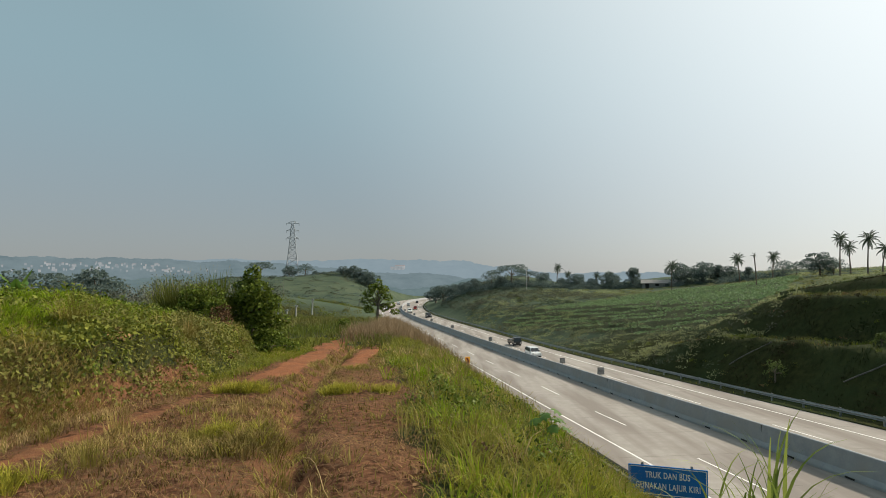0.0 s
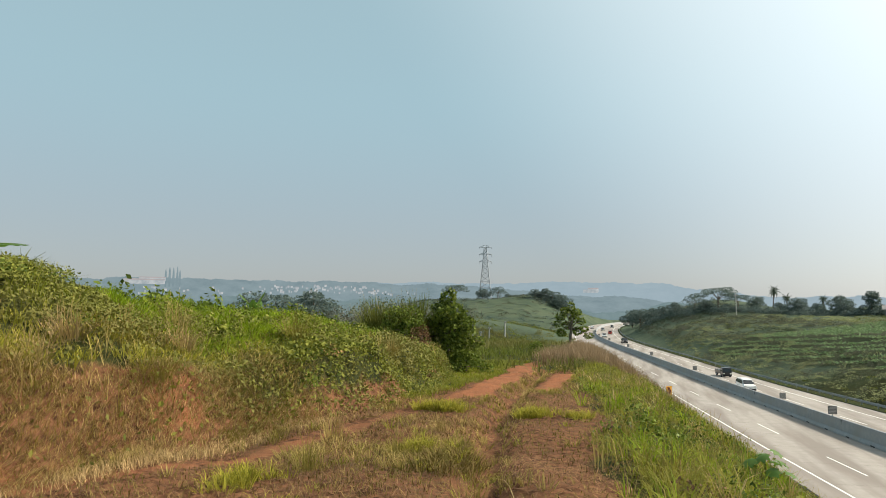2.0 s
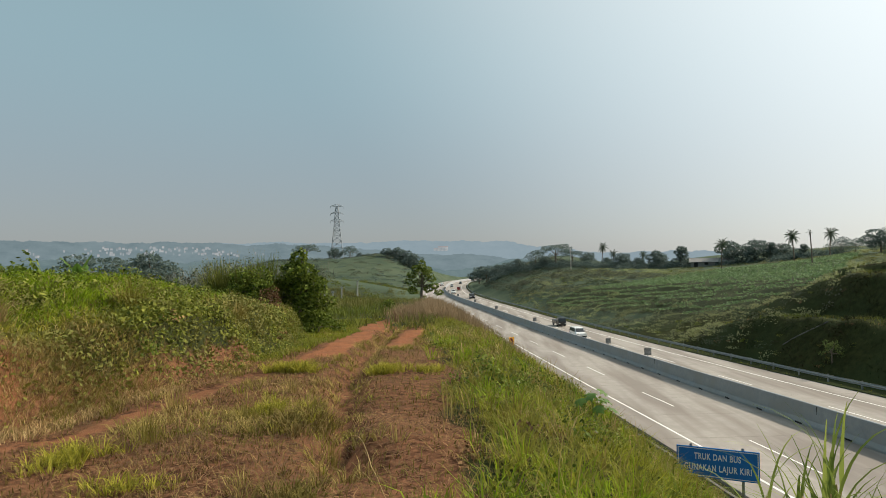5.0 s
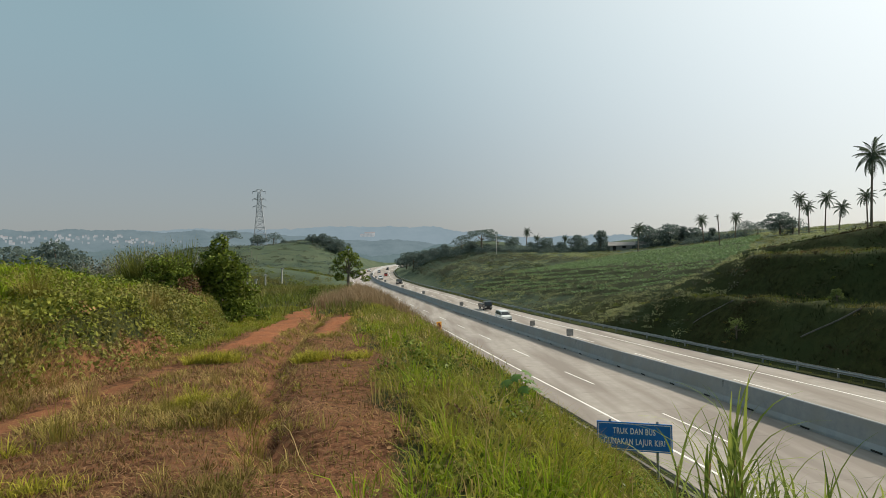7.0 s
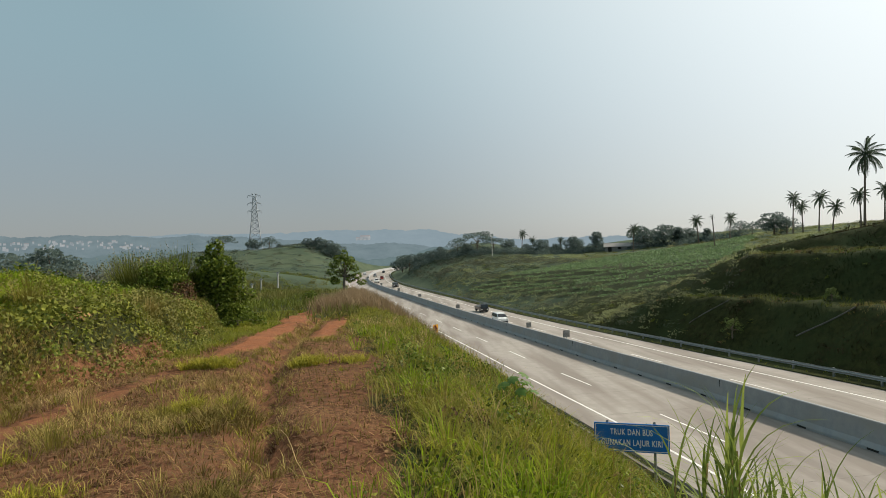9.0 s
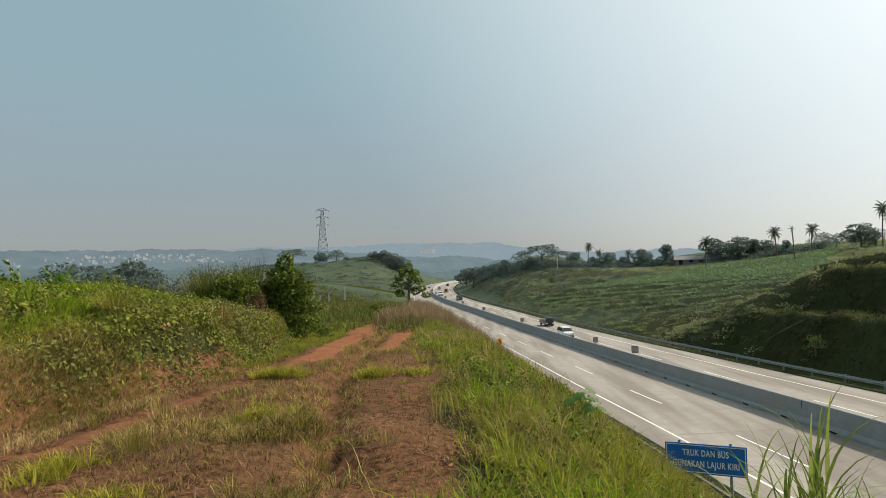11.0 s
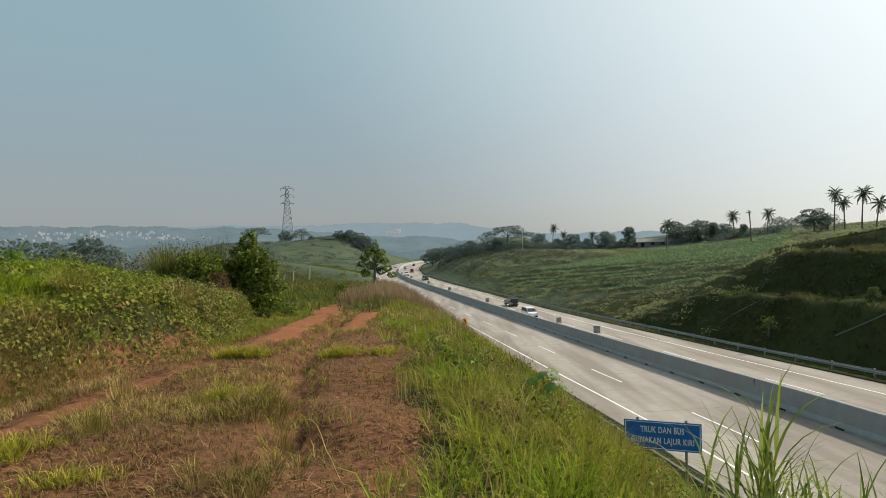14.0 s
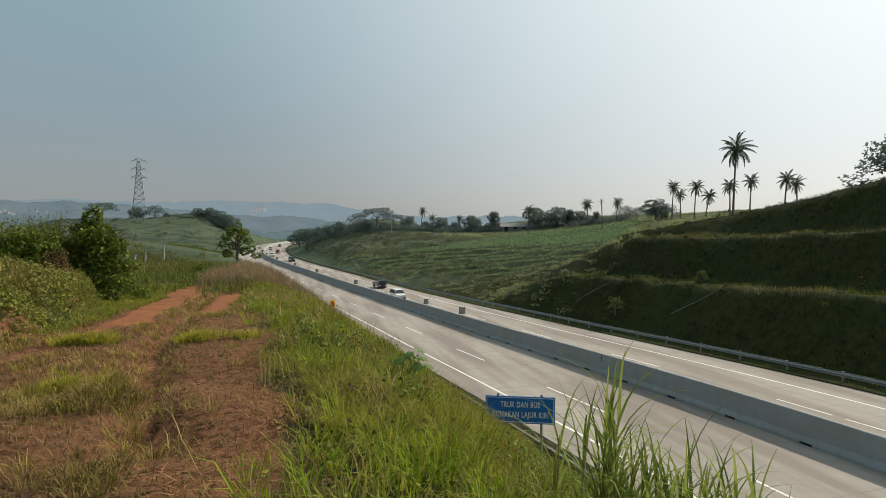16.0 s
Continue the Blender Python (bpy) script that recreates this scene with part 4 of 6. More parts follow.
def chevron_sign(x, y, zt):
    z0 = float(ground_z(x, y))
    root = tagged(new("chevron_sign"), "yellow chevron curve sign with a dark arrow on a steel post", "sign")
    k_ = 0.64
    root.matrix_basis = pose(x, y, z0, 0, 0, 38) @ Matrix.Scale(k_, 4)
    h = (zt - z0) / k_
    v_, f_ = tube_arrays([(0, 0.05, -0.2), (0, 0.05, h * 0.5), (0, 0.05, h)], [0.04] * 3, 8)
    mesh_fast("post", v_, f_, M_STEEL, root)
    bm = bmesh.new()
    vs = box(bm, (-0.36, -0.015, h - 1.0), (0.36, 0.015, h))
    bmesh.ops.bevel(bm, geom=list({e for w_ in vs for e in w_.link_edges}), offset=0.012, segments=1)
    part("panel", bm, M_YELLOW, root)
    bm = bmesh.new()
    c_ = h - 0.5
    front = [(-0.26, c_ + 0.4), (0.02, c_ + 0.4), (0.28, c_), (0.02, c_ - 0.4), (-0.26, c_ - 0.4), (0.0, c_)]
    a_ = [bm.verts.new((px, -0.024, pz)) for px, pz in front]
    b_ = [bm.verts.new((px, -0.010, pz)) for px, pz in front]
    for i, j, k_, l_ in ((0, 5, 2, 1), (5, 4, 3, 2)):
        bm.faces.new([a_[q_] for q_ in (i, j, k_, l_)])
    for i in range(6):
        bm.faces.new([a_[i], a_[(i + 1) % 6], b_[(i + 1) % 6], b_[i]])
    part("arrow", bm, M_BLACK, root)


chevron_sign(1.76, 45.0, 4.20)


def text_mesh(words, size, width, name, root, m):
    """Words as a mesh in the root's own plane, squeezed to a width."""
    cu = bpy.data.curves.new("words", "FONT")
    cu.body, cu.size, cu.extrude, cu.align_x = words, size, 0.003, "CENTER"
    cu.space_character = 1.12
    cu.offset = 0.006
    ob = new("words", cu)
    bpy.context.view_layer.update()
    me = bpy.data.meshes.new_from_object(ob)
    bpy.data.objects.remove(ob)
    xs = [v_.co.x for v_ in me.vertices]
    k_ = width / (max(xs) - min(xs))
    me.transform(Matrix.Diagonal((k_, 1, 1, 1)))
    me.materials.append(M_WHITE)
    o = new(name, me)
    o.parent = root
    o.matrix_basis = m
    return o


def blue_sign():
    az, r = radians(19.55), 21.0
    x, y = r * math.sin(az), r * math.cos(az)
    z0 = float(ground_z(x, y))
    root = tagged(new("road_sign"), "blue road sign with white Indonesian lettering on two posts", "sign")
    root.matrix_basis = pose(x, y, z0, 0, 0, -19.55)
    w, h, zc = 2.34, 0.92, 3.34 - z0
    bm = bmesh.new()
    vs = box(bm, (-w / 2, -0.02, zc - h / 2), (w / 2, 0.02, zc + h / 2))
    bmesh.ops.bevel(bm, geom=list({e for q_ in vs for e in q_.link_edges}), offset=0.015, segments=2)
    part("board", bm, M_BLUE, root)
    bm = bmesh.new()
    i, t_ = 0.035, 0.022
    for lo, hi in (((-w / 2 + i, zc - h / 2 + i), (w / 2 - i, zc - h / 2 + i + t_)), ((-w / 2 + i, zc + h / 2 - i - t_), (w / 2 - i, zc + h / 2 - i)), ((-w / 2 + i, zc - h / 2 + i + t_), (-w / 2 + i + t_, zc + h / 2 - i - t_)), ((w / 2 - i - t_, zc - h / 2 + i + t_), (w / 2 - i, zc + h / 2 - i - t_))):
        box(bm, (lo[0], -0.026, lo[1]), (hi[0], -0.019, hi[1]))
    part("border", bm, M_WHITE, root, "white painted border")
    text_mesh("TRUK DAN BUS", 0.27, 1.32, "lettering", root, pose(0.0, -0.024, zc + 0.09, 90, 0, 0))
    text_mesh("GUNAKAN LAJUR KIRI", 0.27, 1.90, "lettering", root, pose(0.0, -0.024, zc - 0.25, 90, 0, 0))
    for px in (-0.75, 0.72):
        v_, f_ = tube_arrays([(px, 0.06, -0.4), (px, 0.06, zc * 0.5), (px, 0.06, zc + h / 2 + 0.05)], [0.045] * 3, 8)
        mesh_fast("post", v_, f_, M_STEEL, root)


blue_sign()

# ---- trees ----
def crown_points(n, blobs):
    """Points in the outer shells of several uneven clumps: (x, y, z, rx, rz)."""
    b = np.array(blobs, float)
    k = rng.choice(len(b), n, p=(b[:, 3] ** 2 * b[:, 4]) / (b[:, 3] ** 2 * b[:, 4]).sum())
    d = unit(rng.normal(size=(n, 3)))
    r = rng.uniform(0.45, 1.0, n)[:, None] ** 0.5 * (0.85 + 0.3 * rng.uniform(0, 1, (n, 1)))
    return b[k, :3] + d * r * np.stack([b[k, 3], b[k, 3], b[k, 4]], -1), d


def make_tree(name, label, height, width, leaf, n, material, kind="round", lean=0.0, trunk=0.35, pads=None):
    """A tree with trunk, limbs and a crown of leaf clumps; its foot at the origin."""
    root = tagged(new(name), label, "tree")
    rt = height * 0.025 + 0.03
    top = height * (0.62 if kind != "umbrella" else 0.75)
    trunk_pts = [(0, 0, -0.3), (lean * 0.2, 0, top * 0.35), (lean * 0.5, lean * 0.2, top * 0.7), (lean, lean * 0.3, top)]
    v_, f_ = tube_arrays(trunk_pts, [rt * 1.3, rt, rt * 0.75, rt * 0.4])
    mesh_fast("trunk", v_, f_, M_BARK, root, True)
    blobs = []
    lo = {"round": trunk, "umbrella": 0.62, "tall": 0.2, "open": 0.3}[kind]
    count = {"round": 9, "umbrella": 9, "tall": 9, "open": 11}[kind]
    for i in range(0 if pads else count):
        t = (i + 0.5) / count
        a = i * 2.4 + rng.uniform(-0.4, 0.4)
        zz = height * (lo + (0.96 - lo) * t) * 0.95
        if kind == "round":
            rr = width * 0.5 * math.sin(math.pi * (0.2 + 0.72 * t)) * 0.62
        elif kind == "umbrella":
            rr = width * 0.5 * (0.95 - 0.5 * t)
        elif kind == "tall":
            rr = width * 0.22 * (1.2 - t)
        else:
            rr = width * 0.5 * (1.0 - 0.75 * t)
        size = width * (0.24 if kind in ("round", "tall") else 0.19) * rng.uniform(0.75, 1.2)
        blobs.append((lean * t + rr * math.cos(a), rr * math.sin(a), zz, size, size * (0.75 if kind != "umbrella" else 0.45)))
    blobs = list(pads) if pads else blobs
    for bx, by, bz, bs, _ in blobs[::1 if pads else 2]:
        st = np.array(trunk_pts[2]) * 0.9
        end = np.array((bx, by, bz))
        v_, f_ = tube_arrays([st, (st + end) / 2 + (0, 0, 0.06 * height), end], [rt * 0.5, rt * 0.32, rt * 0.12], 5)
        mesh_fast("limb", v_, f_, M_BARK, root, True)
    pts, nrm = crown_points(n, blobs)
    pts = pts[pts[:, 2] > 0.05 * height]
    v_, f_ = leaf_arrays(pts, leaf * rng.uniform(0.6, 1.3, len(pts)), np.array([0, 0, 0.3]), 0.8, 0.65)
    mesh_fast("crown", v_, f_, material, root)
    return root


def stand(tree, x, y, turn=0.0, scale=1.0, sink=0.1):
    tree.matrix_basis = pose(x, y, float(ground_z(x, y)) - sink, 0, 0, turn) @ Matrix.Scale(scale, 4)


G = "trees along the hill crest"
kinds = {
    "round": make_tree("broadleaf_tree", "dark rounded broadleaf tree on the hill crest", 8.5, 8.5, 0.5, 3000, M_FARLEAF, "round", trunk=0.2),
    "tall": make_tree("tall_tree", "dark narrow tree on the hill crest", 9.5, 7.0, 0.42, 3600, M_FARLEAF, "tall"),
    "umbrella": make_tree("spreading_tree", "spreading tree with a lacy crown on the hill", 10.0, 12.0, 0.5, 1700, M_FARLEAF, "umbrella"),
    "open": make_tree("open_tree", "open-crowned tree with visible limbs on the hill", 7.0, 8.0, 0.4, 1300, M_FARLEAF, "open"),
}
size0 = {"round": 8.5, "tall": 9.5, "umbrella": 10.0, "open": 7.0}
used = set()


def hill_tree(kind, x, y, ztop):
    h = max(ztop - float(ground_z(x, y)), 3.0)
    t = kinds[kind] if kind not in used else copy_thing(kinds[kind], Matrix())
    used.add(kind)
    tagged(t, group=G)
    stand(t, x, y, rng.uniform(0, 360), h / size0[kind])
    t.scale = (t.scale[0] * 1.3, t.scale[1] * 1.3, t.scale[2])


for kind, x, y, zt in (("umbrella", 28.5, 258, 17.0), ("open", 21.1, 269, 14.6), ("round", 14, 274, 11.2), ("round", 5, 290, 8.7), ("umbrella", 34.7, 253, 14.2), ("round", 41.5, 257, 13.5), ("round", 51.4, 240, 12.8), ("round", 62.4, 232, 13.5), ("tall", 68.7, 225, 14.8), ("round", 75.7, 228, 10.3), ("round", 82.3, 215, 16.2), ("round", 87, 208, 16.3), ("tall", 91, 206, 15.3), ("round", 94.1, 204, 14.9), ("tall", 97.1, 197, 14.4), ("open", 105.6, 193, 16.4), ("open", 106.4, 187, 15.8), ("round", 103.7, 171, 17.8), ("open", 106.2, 169, 16.3), ("round", 9.5, 282, 9.6), ("round", 24.5, 262, 12.0), ("round", 47, 246, 11.2), ("round", 57, 238, 11.0)):
    hill_tree(kind, x, y, zt)
for kind, x, y, zt in (("open", 74.0, 66.0, 20.2), ("umbrella", 78.5, 65.0, 22.6), ("umbrella", 82.0, 67.0, 22.0)):
    hill_tree(kind, x, y, zt)
# trees on the pylon hill and in the valley
for kind, x, y, zt in (("umbrella", -124, 422, 23.3), ("round", -103, 417, 20.4), ("open", -93, 420, 22.0), ("round", -86.6, 421, 16.7), ("round", -66, 412, 20.0), ("round", -60, 416, 20.5), ("round", -54, 410, 18.5), ("round", -48, 405, 16.0), ("round", -78, 140, 12.7), ("umbrella", -96, 150, 12.5), ("round", 0, 330, 8.0), ("round", -4, 350, 7.0)):
    hill_tree(kind, x, y, zt)


# ---- palms ----
def frond_mesh(length):
    """One arching frond: a rib and drooping leaflets on both sides."""
    n = 26
    t = np.linspace(0, 1, n)
    rib = np.stack([length * (t - 0.15 * t**2), 0 * t, length * (0.35 * t - 0.55 * t**2)], -1)
    v_, f_ = tube_arrays(rib, 0.05 * length / 4 * (1.1 - t), 4)
    vs, fs = [v_], [f_]
    at = len(v_)
    for i in range(2, n):
        for side in (-1, 1):
            ll = length * 0.21 * math.sin(math.pi * min(1, 0.22 + 0.72 * t[i])) + 0.05
            base = rib[i]
            end = base + (0.35 * ll, side * ll * 0.45, -0.6 * ll)
            w_ = np.array((length * 0.014, 0, 0))
            vs.append(np.array([base - w_, base + w_, end + w_ * 0.25, end - w_ * 0.25]))
            fs.append(np.array([[0, 1, 2, 3]]) + at)
            at += 4
    me_ob = mesh_fast("frond", np.concatenate(vs), np.concatenate(fs), M_PALM)
    return me_ob


M_PALM = mat("palm_leaves", (0.05, 0.075, 0.05), (0.11, 0.14, 0.085), 0.8, 0.6, through_light=0.3, island=0.5)
FROND = frond_mesh(1.0)


def make_palm(h, crown, x, y, bend, thin=False):
    root = tagged(new("coconut_palm"), "slender coconut palm with a feathery crown" if not thin else "thin palm with a nearly bare topknot", "palm", "coconut palms on the hill")
    tr = [(0, 0, -0.3), (bend * 0.15, 0, h * 0.3), (bend * 0.5, 0, h * 0.65), (bend, 0, h)]
    v_, f_ = tube_arrays(tr, [0.24, 0.17, 0.14, 0.12] if not thin else [0.16, 0.14, 0.13, 0.13], 7)
    mesh_fast("trunk", v_, f_, M_BARK, root, True)
    n = 26 if not thin else 9
    for i in range(n):
        o = new("frond", FROND.data)
        o.parent = root
        tier = i / n
        pitch = -100 + 205 * tier + rng.uniform(-10, 10)        # up to hanging down
        o.matrix_basis = Matrix.Translation((bend, 0, h - 0.1)) @ pose(0, 0, 0, 0, pitch * 0.75, i * 137.5 + rng.uniform(-12, 12)) @ Matrix.Scale(crown * rng.uniform(0.68, 0.92), 4)
    stand(root, x, y, rng.uniform(-30, 30))
    return root


for x, y, zt, cr, bend in ((45, 246, 16.4, 3.0, 0.4), (49.5, 245, 13.7, 2.6, -0.3), (58.6, 238, 13.2, 2.4, 0.2), (69, 188, 15.7, 3.2, 0.3), (88.3, 185, 17.8, 3.4, -0.5), (98.4, 185.5, 18.5, 3.2, 0.3), (102.2, 160, 22.1, 3.3, 0.4), (104, 158.5, 19.8, 3.2, -0.3), (101.6, 148.6, 21.6, 3.7, 0.5), (106.8, 151, 19.2, 3.3, 0.8), (66.7, 87.4, 23.7, 4.1, 0.3), (96.6, 127.6, 20.3, 3.1, -0.2), (99.8, 125, 21.2, 3.1, 0.2), (92.1, 105.5, 20.1, 3.0, 0.4), (100.4, 111.4, 19.6, 2.9, -0.4)):
    make_palm(max(zt - cr * 0.42 - float(ground_z(x, y)), 3.5), cr, x, y, bend)
make_palm(16.2 - float(ground_z(76.5, 151.8)), 1.2, 76.5, 151.8, -0.35, True)
bpy.data.objects.remove(FROND)

# undergrowth under the crest trees, and hedges
def leaf_bank(name, label, centres, radius, height, per, leaf, material, category="undergrowth"):
    """Leaf clumps heaped on the ground at many places, as one mass."""
    c_ = np.asarray(centres, float)
    k = len(c_)
    rs = radius * rng.uniform(0.6, 1.3, k)
    hs = height * rng.uniform(0.5, 1.25, k)
    q_ = np.repeat(np.arange(k), per)
    d_ = unit(rng.normal(size=(len(q_), 3)))
    d_[:, 2] = np.abs(d_[:, 2])
    r_ = rng.uniform(0.55, 1.05, (len(q_), 1))
    base = np.stack([c_[:, 0], c_[:, 1], ground_z(c_[:, 0], c_[:, 1])], -1)
    p_ = base[q_] + d_ * r_ * np.stack([rs[q_], rs[q_], hs[q_]], -1)
    v_, f_ = leaf_arrays(p_, leaf * rng.uniform(0.6, 1.4, len(p_)), d_ * 0.8 + (0, 0, 0.3), 0.7, 0.65)
    return stuff(mesh_fast(name, v_, f_, material), label, category)


def strewn(n, x0, x1, y0, y1, keep):
    p_ = scatter(n, x0, x1, y0, y1, keep)
    return p_[:, :2]


crest = np.array([(5, 288), (14, 275), (22, 266), (30, 256), (40, 250), (52, 241), (62, 234), (72, 228), (82, 218), (92, 206), (104, 194)], float)
t = rng.uniform(0, len(crest) - 1.001, 420)
i = t.astype(int)
c = crest[i] + (crest[i + 1] - crest[i]) * (t - i)[:, None] + rng.normal(0, 3.0, (420, 2)) + (0, -3)
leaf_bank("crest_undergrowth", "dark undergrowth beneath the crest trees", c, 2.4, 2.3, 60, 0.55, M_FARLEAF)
c = strewn(1700, 0, 60, 130, 300, lambda x, y: (far_u(x, y) > 5) * (far_u(x, y) < 40) * (0.25 + 0.75 * patch(x, y, 0.08, 5)) * (masks(x, y)[2] < 0.5))
leaf_bank("knoll_scrub", "dusty green scrub on the knoll by the bend", c, 1.9, 1.5, 44, 0.34, M_SCRUB)
c = strewn(2600, 10, 60, 66, 230, lambda x, y: (far_u(x, y) > 0.6) * (far_u(x, y) < 15) * (0.35 + 0.65 * patch(x, y, 0.12, 5)))
leaf_bank("roadside_scrub", "green scrub between field and guardrail", c[::2], 1.2, 1.1, 50, 0.22, M_SCRUB)
leaf_bank("roadside_scrub", "leafy green scrub above the guardrail", c[1::2], 1.1, 0.9, 50, 0.2, M_HAZEHILL)
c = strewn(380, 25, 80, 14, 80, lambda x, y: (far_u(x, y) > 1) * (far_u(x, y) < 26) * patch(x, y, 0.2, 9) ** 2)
# M_SHADE puts the slope's shade into the scrub colour
leaf_bank("slope_scrub", "low scrub on the cutting, shade painted into its colour", c, 1.0, 0.9, 40, 0.22, M_SHADE)
M_PALEBUSH = mat("pale_shrub", (0.07, 0.10, 0.03), (0.15, 0.19, 0.06), 1.0, 0.6, through_light=0.3, island=0.6)
for x, y, h in ((30.9, 58.3, 2.2), (36.5, 52.0, 1.2), (52.0, 45.0, 1.6)):
    tr = make_tree("shrub", "pale green shrub growing on the cutting", h, h * 0.95, 0.16, 420, M_PALEBUSH, "open")
    tagged(tr, category="shrub")
    stand(tr, x, y)
c = strewn(11000, 8, 140, 45, 235, lambda x, y: (far_u(x, y) > 0.5) * ((far_u(x, y) > 26) | (y > 72)) * (ground_z(x, y) > road_z(y) + 0.3) * (masks(x, y)[2] < 0.85) * (0.25 + 0.75 * patch(x, y, 0.1, 6)))
leaf_bank("hill_grass", "green grass and low weeds on the sunlit hill edge", c[::3], 1.1, 0.4, 40, 0.2, M_HAZEHILL, "grass")
leaf_bank("hill_grass", "rough green growth on the hill edge", c[1::6], 0.9, 0.55, 30, 0.24, M_ROUGH, "grass")
leaf_bank("hill_grass", "green growth on the hill edge, paled as by haze", np.concatenate([c[2::3], c[4::6]]), 1.1, 0.4, 40, 0.2, M_HAZEHILL, "grass")
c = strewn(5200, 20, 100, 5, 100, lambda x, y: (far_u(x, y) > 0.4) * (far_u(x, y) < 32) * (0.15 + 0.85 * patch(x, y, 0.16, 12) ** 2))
# this third of the growth also has shade put into its colour
leaf_bank("cutting_growth", "low leafy growth covering the cutting, shade painted into its colour", c[::2], 0.55, 0.45, 34, 0.15, M_SHADE)
leaf_bank("cutting_growth", "olive weeds in patches on the shaded cutting", c[1::7], 0.45, 0.40, 34, 0.13, M_ROUGH)
leaf_bank("cutting_growth", "withered brown weeds in patches on the shaded cutting", c[3::8], 0.45, 0.40, 30, 0.12, M_STRAW)
# pale drain chutes down the cutting
M_CHUTE = mat("chute_concrete", (0.11, 0.105, 0.095), (0.17, 0.16, 0.145), 3, 0.9)
for y0 in (52.0, 68.0):
    n_ = 9
    uu = np.linspace(15.0, 17.4, n_)
    pts = []
    for w_ in uu:
        at, _ = on_road(float(w_), y0 - (w_ - 13) * 1.5)
        pts.append((at.x, at.y, float(ground_z(at.x, at.y)) + 0.03))
    v_, f_ = tube_arrays(pts, [0.075] * n_, 6)
    tagged(mesh_fast("drain_chute", v_, f_, M_CHUTE), "pale concrete drain chute down the cutting", "drain", kind="structure")

# ---- left side: scrub, pylon hill, posts ----
c = strewn(1500, -130, -22, 62, 210, lambda x, y: (0.25 + 0.75 * patch(x, y, 0.05, 2)) * (x < -0.22 * y - 6))
leaf_bank("valley_scrub", "dry grey-green scrub woodland in the valley", c, 2.2, 4.4, 64, 0.36, M_SCRUB)
q = np.repeat(c[:800], 6, 0)
q = np.stack([q[:, 0] + rng.normal(0, 1.6, len(q)), q[:, 1] + rng.normal(0, 1.6, len(q)), 0 * q[:, 0]], -1)
q[:, 2] = ground_z(q[:, 0], q[:, 1])
M_TWIG = mat("bare_twigs", (0.16, 0.145, 0.125), (0.28, 0.26, 0.235), 2, 0.9, island=0.5)
v, f = blade_arrays(q, rng.uniform(2.4, 4.9, len(q)), rng.uniform(0.03, 0.07, len(q)), rng.uniform(0.05, 0.35, len(q)), 0.5)
stuff(mesh_fast("bare_saplings", v, f, M_TWIG), "bare pale saplings standing out of the scrub", "saplings")
c = strewn(4200, -170, -30, 170, 470, lambda x, y: (0.2 + patch(x, y, 0.03, 7) ** 2) * (road_u(x, y) < -20))
leaf_bank("hill_scrub", "green scrub on the hill under the pylon, haze tinted in", c[::2], 3.0, 1.3, 50, 0.5, M_FARLEAF)
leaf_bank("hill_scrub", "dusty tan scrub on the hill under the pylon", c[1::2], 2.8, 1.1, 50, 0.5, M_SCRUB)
c = strewn(500, -40, -14, 66, 180, lambda x, y: (road_u(x, y) < -16) * patch(x, y, 0.09, 7))
leaf_bank("hillside_weeds", "green weeds and bushes on the near hillside", c, 1.2, 0.9, 60, 0.22, M_ROUGH)


def bar(a, b, w):
    """A square bar between two points."""
    return tube_arrays([a, b], [w, w], 4)


def make_pylon(x, y, top):
    z0 = float(ground_z(x, y))
    h = top - z0
    root = tagged(new("transmission_tower"), "grey steel lattice transmission tower with three crossarms", "pylon")
    root.matrix_basis = pose(x, y, z0, 0, 0, 12)
    half = lambda t: 4.2 * (1 - t) ** 1.35 + 0.95 * min(1, (1 - t) * 8 + 0.45)
    levels = [0, 0.12, 0.24, 0.35, 0.45, 0.54, 0.62, 0.69, 0.76, 0.83, 0.90, 0.96]
    for sx, sy in ((-1, -1), (1, -1), (1, 1), (-1, 1)):
        pts = [(sx * half(t), sy * half(t), h * t) for t in levels]
        v_, f_ = tube_arrays(pts, [0.22] * len(pts), 4)
        mesh_fast("leg", v_, f_, M_PYLON, root)
    for face in range(4):
        pairs = []
        c1, c2 = ((-1, -1), (1, -1), (1, 1), (-1, 1))[face], ((1, -1), (1, 1), (-1, 1), (-1, -1))[face]
        for t0, t1 in zip(levels, levels[1:]):
            h0, h1 = half(t0), half(t1)
            a0, b0 = (c1[0] * h0, c1[1] * h0, h * t0), (c2[0] * h0, c2[1] * h0, h * t0)
            a1, b1 = (c1[0] * h1, c1[1] * h1, h * t1), (c2[0] * h1, c2[1] * h1, h * t1)
            pairs += [bar(a0, b1, 0.10), bar(b0, a1, 0.10), bar(a1, b1, 0.09)]
        v_, f_ = merge(*pairs)
        mesh_fast("bracing", v_, f_, M_PYLON, root)
    for t in (0.70, 0.83, 0.96):
        for sx in (-1, 1):
            w_ = half(t)
            tip = (sx * 4.6, 0, h * t + 0.2)
            v_, f_ = merge(*[bar((sx * w_, sy * w_, h * t + dz), tip, 0.11) for sy in (-1, 1) for dz in (0, 1.3)], bar(tip, (tip[0], 0, tip[2] - 1.6), 0.13))
            mesh_fast("crossarm", v_, f_, M_PYLON, root)
    v_, f_ = merge(bar((-2.0, 0, h), (2.0, 0, h), 0.12), *[bar((sx * half(0.96), sy * half(0.96), h * 0.96), (sx * 1.2, 0, h), 0.11) for sx in (-1, 1) for sy in (-1, 1)])
    mesh_fast("peak", v_, f_, M_PYLON, root)


